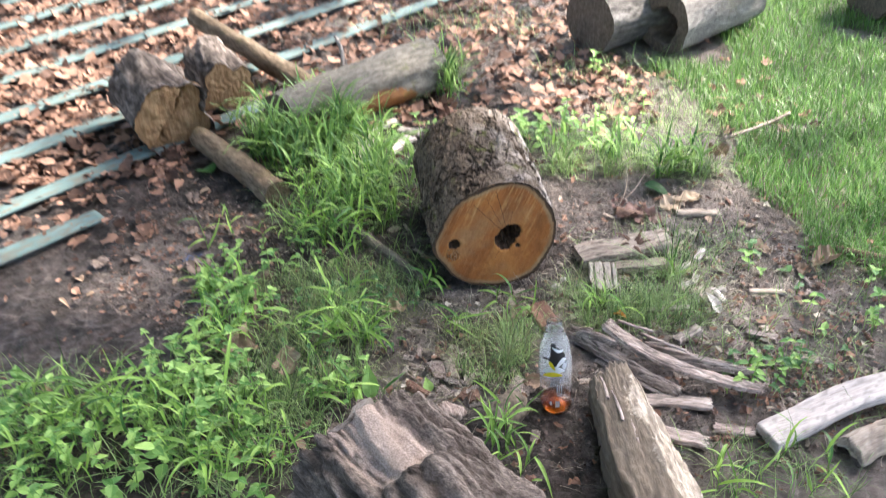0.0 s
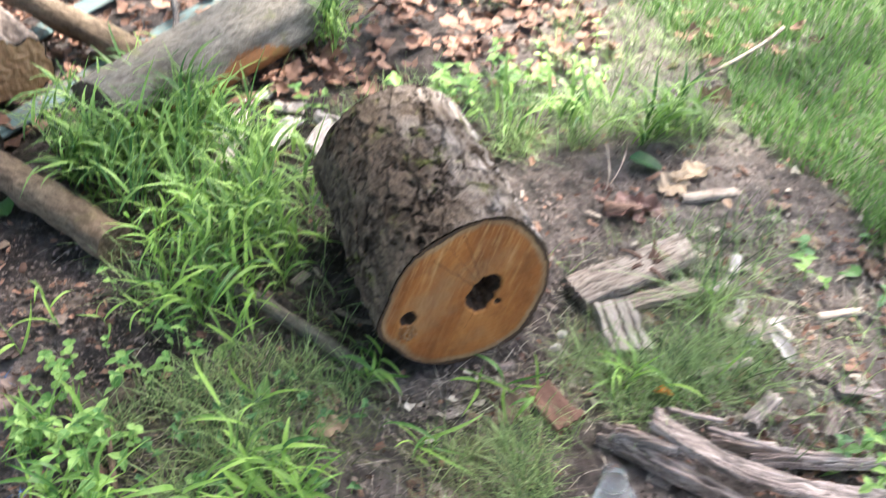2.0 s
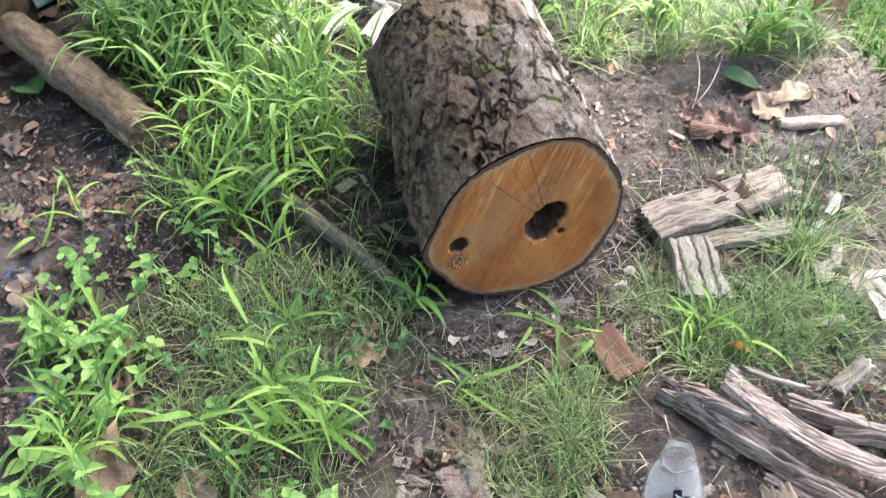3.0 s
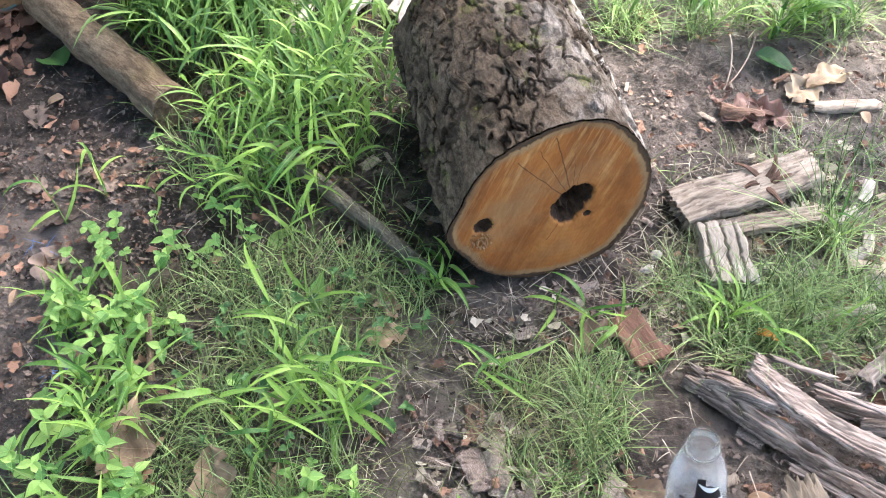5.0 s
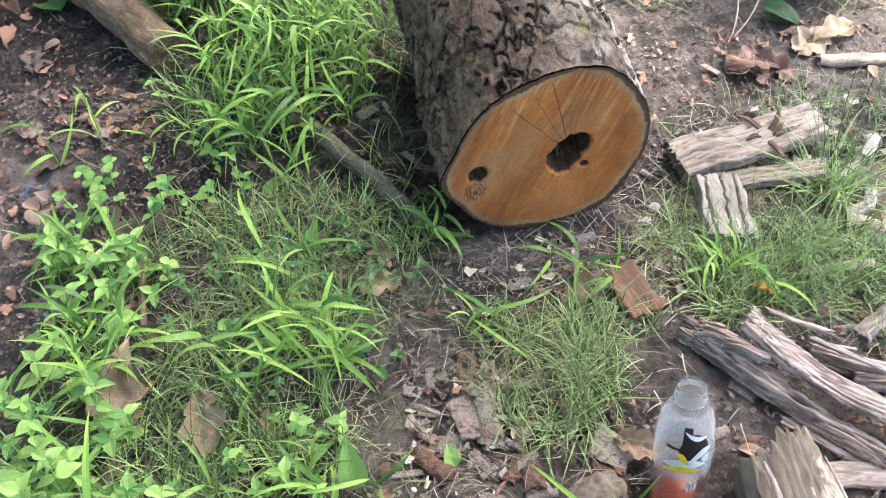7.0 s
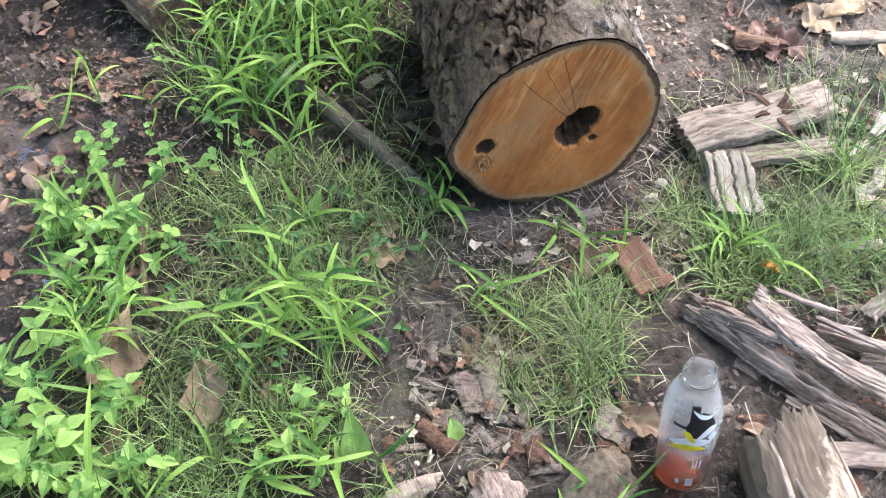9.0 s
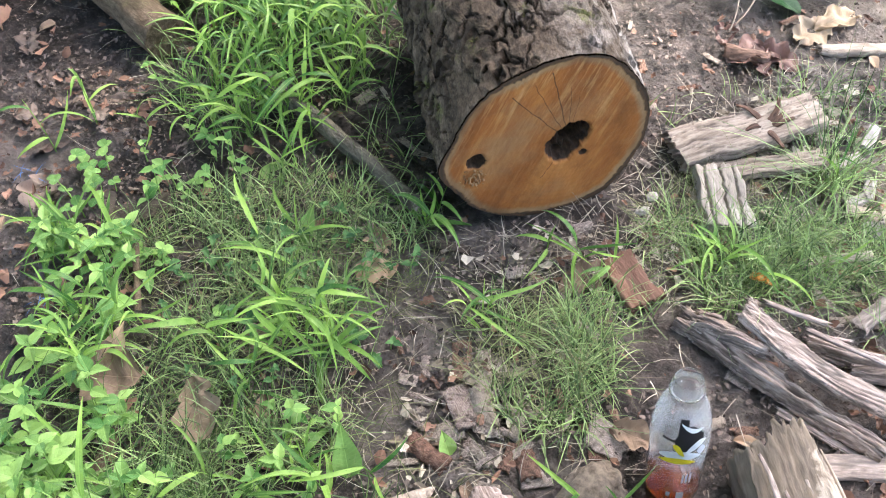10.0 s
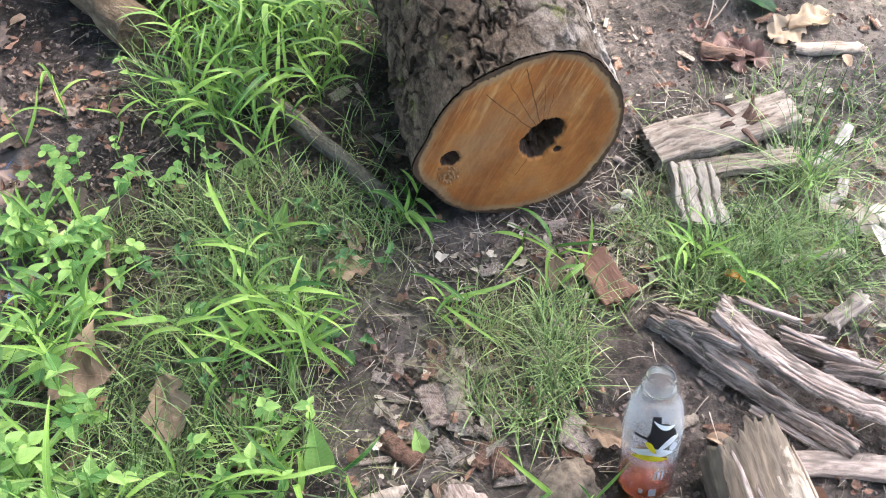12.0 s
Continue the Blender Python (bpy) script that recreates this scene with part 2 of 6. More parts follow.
M_MUD = ground_material()
M_BARK = bark_material("plated_grey_bark", (0.070, 0.047, 0.031), (0.255, 0.192, 0.138), 0.9, (1, 0.55, 1), ((0.30, 0.27, 0.25), (0.62, 0.58, 0.55)), 0.0045)
M_BARK_RIDGE = bark_material("furrowed_bark", (0.10, 0.075, 0.062), (0.58, 0.48, 0.43), 0.0, (1, 0.5, 1), ((0.44, 0.335, 0.285), (0.62, 0.50, 0.44)))
M_BARK_SMOOTH = bark_material("smooth_branch_bark", (0.15, 0.105, 0.070), (0.37, 0.28, 0.20), 0.25, (1, 0.3, 1))
M_BARK_GREY = bark_material("pale_rotting_bark", (0.22, 0.195, 0.18), (0.46, 0.43, 0.40), 0.35, (1, 0.3, 1), ((0.20, 0.07, 0.02), (0.46, 0.20, 0.06)))
M_BARK_ROT = bark_material("mossy_rotting_bark", (0.17, 0.15, 0.125), (0.41, 0.375, 0.325), 0.6, (1, 0.3, 1), ((0.16, 0.06, 0.02), (0.38, 0.17, 0.055)))
M_CUT = cut_face_material()
M_TAN = wood_material("split_tan_wood", (0.22, 0.115, 0.055), (0.34, 0.20, 0.10), (0.46, 0.30, 0.17), 0.85, (55, 55, 5))
M_PALE = wood_material("weathered_pale_wood", (0.24, 0.185, 0.15), (0.43, 0.355, 0.295), (0.58, 0.51, 0.44))
M_WEDGE = wood_material("torn_firewood", (0.30, 0.24, 0.185), (0.54, 0.46, 0.38), (0.74, 0.67, 0.58), 0.85, (75, 10, 75), ((0.065, 0.048, 0.036), (0.25, 0.195, 0.148)))
M_CHUNK = wood_material("pale_inner_bark", (0.31, 0.265, 0.225), (0.44, 0.385, 0.34), (0.56, 0.50, 0.45))
M_SLAB = wood_material("bleached_board_wood", (0.41, 0.35, 0.325), (0.53, 0.475, 0.445), (0.64, 0.595, 0.565))
M_ROT = wood_material("rotten_bark_strip", (0.14, 0.10, 0.084), (0.42, 0.33, 0.29), (0.74, 0.65, 0.60))
M_DARKWOOD = wood_material("dark_old_wood", (0.05, 0.036, 0.028), (0.12, 0.09, 0.07), (0.2, 0.16, 0.13))
M_RED = wood_material("red_brown_bark", (0.075, 0.036, 0.028), (0.25, 0.135, 0.095), (0.56, 0.40, 0.31))
M_CHIP = wood_material("two_tone_bark_chip", (0.17, 0.085, 0.058), (0.30, 0.175, 0.125), (0.48, 0.34, 0.25), 0.85, (75, 10, 75), ((0.055, 0.028, 0.022), (0.17, 0.09, 0.07)))
M_DARKRED = wood_material("dark_red_splinter", (0.05, 0.028, 0.022), (0.15, 0.085, 0.062), (0.27, 0.17, 0.125))
M_STICK = bark_material("grey_green_stick_bark", (0.12, 0.108, 0.082), (0.31, 0.285, 0.225), 0.5, (1, 0.3, 1))
M_GRASS = leaf_material("grass_blade", (0.014, 0.052, 0.014), (0.42, 0.57, 0.23))
M_LAWN = leaf_material("lawn_blade", (0.038, 0.110, 0.028), (0.20, 0.345, 0.09))
M_STILT = leaf_material("broad_grass_blade", (0.026, 0.11, 0.022), (0.36, 0.57, 0.12), False, 0.35, 0.36, True)
M_TALL = leaf_material("tall_grass_blade", (0.026, 0.10, 0.024), (0.34, 0.53, 0.14))
M_WEED = leaf_material("weed_leaf", (0.065, 0.20, 0.045), (0.40, 0.61, 0.17), False, 0.3, 0.42, True)
# bluish low leaves, darkened further to stand in for shade among the grass
M_LOWWEED = leaf_material("low_weed_leaf", (0.030, 0.095, 0.030), (0.13, 0.27, 0.085), False, 0.25, 0.42, True)
M_DRYGRASS = leaf_material("withered_grass", (0.05, 0.065, 0.025), (0.34, 0.35, 0.17), True, 0.15, 0.7)
M_STRAW = leaf_material("dry_straw", (0.16, 0.125, 0.09), (0.58, 0.51, 0.42), True, 0.1, 0.8)
M_LITTER = leaf_material("dead_leaf_litter", (0.032, 0.015, 0.011), (0.36, 0.205, 0.145), True, 0.15, 0.75)
M_DEADLEAF = leaf_material("dead_leaf", (0.15, 0.10, 0.072), (0.46, 0.32, 0.22), False, 0.15, 0.7, True)
M_TANLEAF = leaf_material("tan_leaf", (0.25, 0.18, 0.12), (0.47, 0.36, 0.26), False, 0.15, 0.7, True)
M_DULLLEAF = leaf_material("dull_leaf", (0.075, 0.055, 0.047), (0.27, 0.20, 0.165), False, 0.1, 0.75, True)
M_REDLEAF = leaf_material("purple_brown_leaf", (0.075, 0.036, 0.030), (0.26, 0.15, 0.125), False, 0.1, 0.6, True)
M_ORANGELEAF = leaf_material("orange_leaf", (0.35, 0.15, 0.03), (0.55, 0.27, 0.06), False, 0.15, 0.7)
M_CRUMB = leaf_material("wood_crumb", (0.022, 0.016, 0.014), (0.25, 0.195, 0.17), True, 0.0, 0.9)
M_CROWN = leaf_material("tree_leaf", (0.05, 0.11, 0.02), (0.11, 0.2, 0.04), True, 0.3)
M_STONE = plain_material("grey_stone", (0.17, 0.135, 0.105), 0.95, 0.1, 0.7, 70)
M_TEAL = paint_material()
M_TWINE = plain_material("blue_twine_fibre", (0.10, 0.22, 0.50), 0.6)
M_CLEAR = clear_material("clear_plastic", (0.96, 0.975, 0.98), 0.04, 1.22)
M_CLEAR.node_tree.nodes["Principled BSDF"].inputs["Transmission Weight"].default_value = 0.97
M_MIST = clear_material("misted_plastic", (0.84, 0.88, 0.93), 0.55, 1.03)
M_MIST.node_tree.nodes["Principled BSDF"].inputs["Alpha"].default_value = 0.17
M_MIST.node_tree.nodes["Principled BSDF"].inputs["Transmission Weight"].default_value = 0.55
M_TEA = clear_material("amber_tea", (0.50, 0.10, 0.006), 0.05, 1.33)
M_TEA.node_tree.nodes["Principled BSDF"].inputs["Transmission Weight"].default_value = 0.86
M_BLACK = plain_material("black_print", (0.02, 0.018, 0.02), 0.4)
M_YELLOW = plain_material("yellow_print", (0.80, 0.62, 0.03), 0.4)
M_WHITE = plain_material("white_print", (0.75, 0.75, 0.76), 0.4)
M_GREY = plain_material("silver_print", (0.55, 0.56, 0.60), 0.35)


# ---- building helpers ----
def height(x, y):
    """The lie of the ground."""
    return (0.010 * noise.noise((x * 2.3, y * 2.3, 0.3)) + 0.006 * noise.noise((x * 8.0, y * 8.0, 4.0))
            + 0.006 * noise.noise((x * 27.0, y * 27.0, 9.0)) + 0.0065 * noise.noise((x * 58.0, y * 58.0, 2.0)) - 0.004)


def heights(xy):
    return np.array([height(x, y) for x, y in xy])


def mesh_of(name, verts, faces, mat, smooth=True, attrs=None):
    me = bpy.data.meshes.new(name)
    me.from_pydata(verts.tolist() if isinstance(verts, np.ndarray) else verts, [], faces.tolist() if isinstance(faces, np.ndarray) else faces)
    me.materials.append(mat)
    me.shade_smooth() if smooth else me.shade_flat()
    for key, values in (attrs or {}).items():
        me.attributes.new(key, "FLOAT", "POINT").data.foreach_set("value", np.asarray(values, dtype=np.float32))
    me.update()
    return me


def thing(name, me, label, category, m=Matrix(), group="", kind=""):
    ob = new(name, me)
    ob.matrix_world = m
    return tagged(ob, label, category, group, kind)


def part(name, me, parent, label="", m=Matrix()):
    ob = new(name, me)
    ob.parent = parent
    ob.matrix_basis = m
    return tagged(ob, label)


def along(p, q, roll=0.0):
    """A pose at p whose y axis points to q; x lies level."""
    y = (Vector(q) - Vector(p)).normalized()
    x = y.cross(Vector((0, 0, 1))).normalized()
    z = x.cross(y)
    m = Matrix((x, y, z)).transposed().to_4x4()
    return Matrix.Translation(p) @ m @ pose(0, 0, 0, 0, roll, 0)


def grid_faces(rows, cols, wrap=False):
    i, j = np.meshgrid(np.arange(rows - 1), np.arange(cols if wrap else cols - 1), indexing="ij")
    a, b = i * cols + j, i * cols + (j + 1) % cols
    return np.stack([a, b, b + cols, a + cols], -1).reshape(-1, 4)


def ribbons(base, heading, length, width, lean, curl, segs=4, fold=0.0, profile="taper", roll=None, sway=None):
    """Many bent blades as one set of vertices and faces: two rows of points, or three with a fold."""
    n = len(base)
    s = np.linspace(0, 1, segs + 1)
    ang = lean[:, None] + curl[:, None] * s[None, :-1]
    step = (length / segs)[:, None]
    head = heading[:, None] + (np.zeros(n) if sway is None else sway)[:, None] * s[None]
    hx, hy = np.cos(head), np.sin(head)
    zero = np.zeros((n, 1))
    out = np.sin(ang) * step
    outx = np.concatenate([zero, np.cumsum(out * hx[:, :-1], 1)], 1)
    outy = np.concatenate([zero, np.cumsum(out * hy[:, :-1], 1)], 1)
    up = np.concatenate([zero, np.cumsum(np.cos(ang) * step, 1)], 1)
    mid = np.stack([base[:, 0:1] + outx, base[:, 1:2] + outy, base[:, 2:3] + up], -1)
    w = {"taper": (1 - s) ** 0.6, "lance": np.sin(np.pi * np.clip(s, 0.02, 0.995) ** 0.62) ** 0.8 + 0.04}[profile]
    side = np.stack([-hy, hx, np.zeros_like(hx)], -1)
    tilt = np.zeros(n) if roll is None else roll
    side = side * np.cos(tilt)[:, None, None] + np.array([0, 0, 1.0]) * np.sin(tilt)[:, None, None]
    half = side * (width[:, None] * w[None] / 2)[..., None]
    if fold:
        lift = np.array([0, 0, 1.0]) * (width[:, None] * w[None] * fold)[..., None]
        v = np.stack([mid - half + lift, mid, mid + half + lift], 2)
    else:
        v = np.stack([mid - half, mid + half], 2)
    k = v.shape[2]
    f = grid_faces(segs + 1, k)
    faces = (f[None] + (np.arange(n) * (segs + 1) * k)[:, None, None]).reshape(-1, 4)
    return v.reshape(-1, 3), faces


RNG = np.random.default_rng(7)


def round_log(length, ra, rb, taper, style, seed, around=120, rows=90, tip=0.0, amp=0.006, lumps=0.05):
    """Bark tube along local y, its front rim at y = 0; also the radius at each angle of both rims."""
    th = np.linspace(0, 2 * np.pi, around, endpoint=False)
    verts, crack, rims = [], [], []
    for j in range(rows):
        y = length * j / (rows - 1)
        ring = []
        calm = min(1.0, 0.25 + min(y, length - y) / 0.03)
        for a in th:
            c, s = math.cos(a), math.sin(a)
            r = ra * rb / math.sqrt((rb * c) ** 2 + (ra * s) ** 2) * (1 + (taper - 1) * y / length)
            gap = (a - math.pi * 1.02 + math.pi) % (2 * math.pi) - math.pi
            r += tip * math.exp(-(gap / 0.22) ** 2)
            if tip:
                r *= 1 + 0.055 * math.exp(-((a - 1.25) / 0.55) ** 2) + 0.065 * math.exp(-((a - 2 * math.pi + 0.95) / 0.42) ** 2)
            r *= 1 + lumps * noise.noise((c * 1.6 + seed, s * 1.6, y * 3.0))
            px, pz = r * c, r * s
            if style == "plates":
                w1 = noise.noise((px * 9, y * 7, pz * 9 + seed))
                w2 = noise.noise((px * 30 + 7, y * 22, pz * 30 + seed))
                w3 = noise.noise((px * 85, y * 60, pz * 85 + seed))
                q = Vector((px * 25 + w1 * 0.5 + w2 * 0.28 + w3 * 0.42, y * 13 + w2 * 0.35 + w3 * 0.45 + seed, pz * 25 + w1 * 0.5 + w2 * 0.25 + w3 * 0.42))
                d, near = noise.voronoi(q)
                k = min(1.0, (d[1] - d[0]) / 0.06)
                k = k * k * (3 - 2 * k)
                off = q - near[0]
                level = 0.5 + 0.5 * noise.cell(near[0] * 7.3)
                lean = 0.8 * (off.x * noise.cell(near[0] * 3.1) + off.y * noise.cell(near[0] * 5.7) + 0.5 * off.y)
                q2 = Vector((px * 52 + w2 * 0.9 + w3 * 0.4, y * 33 + w2 * 0.7 + w3 * 0.4, pz * 52 + seed))
                e, tiny = noise.voronoi(q2)
                flake = (0.5 + 0.5 * noise.cell(tiny[0] * 4.1)) * min(1.0, (e[1] - e[0]) / 0.10)
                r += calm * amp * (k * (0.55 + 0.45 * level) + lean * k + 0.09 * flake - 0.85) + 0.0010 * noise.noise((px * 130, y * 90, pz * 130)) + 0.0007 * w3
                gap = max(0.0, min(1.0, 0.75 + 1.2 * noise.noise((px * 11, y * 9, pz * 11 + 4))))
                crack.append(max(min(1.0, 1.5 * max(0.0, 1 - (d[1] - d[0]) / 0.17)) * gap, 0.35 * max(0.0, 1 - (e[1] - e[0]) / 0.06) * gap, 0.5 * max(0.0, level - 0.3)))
            elif style == "ridges":
                w = noise.noise((px * 9, y * 7, pz * 9 + seed))
                k = abs(noise.noise((px * 44 + w * 1.6, y * 7.5 + w * 1.4, pz * 44 + seed))) + 0.25 * abs(noise.noise((px * 90, y * 30, pz * 90)))
                k = min(1.0, k * 1.75)
                r += amp * (k - 0.7) + 0.0025 * noise.noise((px * 90, y * 40, pz * 90))
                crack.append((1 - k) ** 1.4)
            else:
                k = noise.noise((px * 22, y * 7, pz * 22 + seed))
                r += amp * k + amp * 0.5 * noise.noise((px * 60, y * 18, pz * 60))
                crack.append(max(0.0, -k) * 0.5)
            ring.append(r)
            verts.append((r * c, y, r * s))
        if j in (0, rows - 1):
            rims.append(np.array(ring))
    return np.array(verts), grid_faces(rows, around, True), crack, rims


def end_disc(rim, inward, pits=(), rings=46, rough=0.0006):
    """A sawn end inside a bark rim: polar grid in local x, z; pits are (x, z, radius, depth) of rotted holes."""
    n = len(rim)
    th = np.linspace(0, 2 * np.pi, n, endpoint=False)
    verts, edge, rot = [], [], []
    for i in range(rings + 1):
        f = (i + 0.001) / rings
        for a, r in zip(th, rim):
            x, z = math.cos(a) * r * f, math.sin(a) * r * f
            y, rt = rough * noise.noise((x * 90, z * 90, 1.0)), 0.0
            for px, pz, pr, pd in pits:
                u, v = x - px, z - pz
                g = math.atan2(v, u)
                rr = pr * (1 + 0.15 * noise.noise((math.cos(g) * 1.7 + px * 40, math.sin(g) * 1.7, 3.0)) + 0.12 * noise.noise((math.cos(g) * 5, math.sin(g) * 5, px * 9)))
                k = max(0.0, min(1.0, (rr - math.hypot(u, v)) / (0.12 * pr + 0.0025)))
                k = k * k * (3 - 2 * k)
                y += k * pd * (0.75 + 0.5 * noise.noise((x * 120, z * 120, 6.0)))
                rt = max(rt, k if pd > 0.008 else 0.0)
            verts.append((x, y * inward, z))
            edge.append(f)
            rot.append(rt)
    return np.array(verts), grid_faces(rings + 1, n, True), {"rim": edge, "rot": rot}


def rough_bar(length, wide, thick, seed, n=30, k=20, shape="rect", amp=0.12, jag=0.03, bend=0.0, lift=0.0, ends=(1.0, 1.0), fibre=1.0):
    """A split or broken piece of wood along local y, its underside near z = 0: torn ends, ragged sides and furrows along the grain."""
    verts, crack = [], []
    for i in range(n + 1):
        t = i / n
        y0 = t * length
        size = ends[0] + (ends[1] - ends[0]) * t
        ox = bend * (4 * t * (1 - t)) + 0.12 * wide * noise.noise((seed * 3.1, t * 3.0, 1.0))
        oz = lift * (4 * t * (1 - t)) + 0.25 * thick * noise.noise((seed * 1.7, t * 2.5, 5.0))
        ragged = [1 + fibre * amp * (0.8 * noise.noise((seed + 9 * q, y0 * 22, 2.0)) + 0.5 * noise.noise((seed + 9 * q, y0 * 95, 4.0)) + 0.4 * noise.noise((seed + 9 * q, y0 * 260, 6.0))) for q in (0, 1)]
        for j in range(k):
            a = 2 * math.pi * j / k
            c, s = math.cos(a), math.sin(a)
            if shape in ("rect", "plank"):
                q = max(abs(c), abs(s)) ** (0.82 if shape == "rect" else 0.97)
                x, z = c / q * wide / 2, s / q * thick / 2
            else:
                x = c * wide / 2
                z = s * thick / 2 + thick * 1.1 * (1 - (2 * x / wide) ** 2)
            x *= ragged[0] if c > 0 else ragged[1]
            g = amp * noise.noise((c * 2.2 + seed, s * 2.2, y0 * 6))
            w = noise.noise((x * 40, seed, y0 * 6)) + 0.25 * noise.noise((x * 90, seed, y0 * 45))
            furrow = abs(noise.noise((x * 150 + w * 2.0 + seed, z * 150, y0 * 9))) * 3.0
            furrow = min(1.0, furrow + 0.25 * noise.noise((x * 300, z * 300, y0 * 50)))
            g += amp * fibre * (furrow - 0.7)
            e = jag * (abs(noise.noise((c * 4 + seed, s * 4, 7.0))) + 0.6 * noise.noise((c * 12, s * 12, seed)))
            y = y0 + (e if i == 0 else -e if i == n else 0)
            verts.append((x * (1 + 0.3 * g) * size + ox, y, (z * (1 + 1.4 * g)) * size + oz + thick / 2))
            crack.append(min(1.0, max(0.0, 1 - furrow * 2.6) * fibre))
    f = grid_faces(n + 1, k, True).tolist()
    lo, hi = len(verts), len(verts) + 1
    mid0, mid1 = np.mean(verts[:k], 0), np.mean(verts[-k:], 0)
    verts += [(mid0[0], mid0[1] + jag * 0.4, mid0[2]), (mid1[0], mid1[1] - jag * 0.4, mid1[2])]
    crack += [0.6, 0.6]
    f += [(lo, (j + 1) % k, j) for j in range(k)] + [(hi, n * k + j, n * k + (j + 1) % k) for j in range(k)]
    return verts, f, crack


def bar_mesh(name, bar, mat):
    return mesh_of(name, bar[0], bar[1], mat, attrs={"crack": bar[2]})


def lathe(profile, mat, name, around=64):
    th = np.linspace(0, 2 * np.pi, around, endpoint=False)
    v = np.array([(r * math.cos(a), r * math.sin(a), z) for r, z in profile for a in th])
    return mesh_of(name, v, grid_faces(len(profile), around, True), mat)


# ---- ground ----
# ovals of trodden bare mud: centre, radii
BARE = ((-0.050, 1.585, 0.085, 0.125), (-0.075, 1.455, 0.075, 0.075), (0.02, 1.40, 0.10, 0.05), (0.10, 1.715, 0.11, 0.05), (0.30, 1.47, 0.07, 0.09), (-0.62, 1.86, 0.16, 0.20))


def build_ground():
    def axis(lo, hi, step):
        a = list(np.arange(lo, hi, step))
        up, dn, d = [a[-1]], [a[0]], step
        while up[-1] < hi + 600:
            d *= 1.22
            up.append(up[-1] + d)
            dn.append(dn[-1] - d)
        return np.array(dn[:0:-1] + a + up[1:])
    xs, ys = axis(-1.1, 1.2, 0.0055), axis(1.15, 2.7, 0.0055)
    gx, gy = np.meshgrid(xs, ys)
    xy = np.stack([gx.ravel(), gy.ravel()], 1)
    v = np.concatenate([xy, heights(xy)[:, None]], 1)
    dry = [max(0.0, min(1.0, (x - 0.22) / 0.3 + 0.6 * noise.noise((x * 6, y * 6, 30.0)) + 0.9 * noise.noise((x * 0.8, y * 0.8, 31.0)) * min(1.0, abs(y - 1.7)))) * (1 - 0.55 * max(0.0, min(1.0, x - 0.9))) for x, y in xy]        # trodden and drier beside the log
    bald = np.max([np.clip(1.3 - np.hypot((xy[:, 0] - cx) / rx, (xy[:, 1] - cy) / ry), 0, 0.95) for cx, cy, rx, ry in BARE], 0)
    dry = np.maximum(dry, bald) * (1 - 0.9 * np.exp(-(((xy[:, 0] - 0.37) / 0.13) ** 2 + ((xy[:, 1] - 2.14) / 0.13) ** 2)))
    near = np.exp(-(np.hypot(xy[:, 0] - 0.3, xy[:, 1] - 1.9) / 2.2) ** 2)
    dry = dry * near + 0.3 * (1 - near)
    me = mesh_of("ground", v, grid_faces(len(ys), len(xs)), M_MUD, attrs={"dry": dry})
    thing("ground", me, "wet dark brown trodden mud with crumbs and clods", "ground", kind="structure")


build_ground()


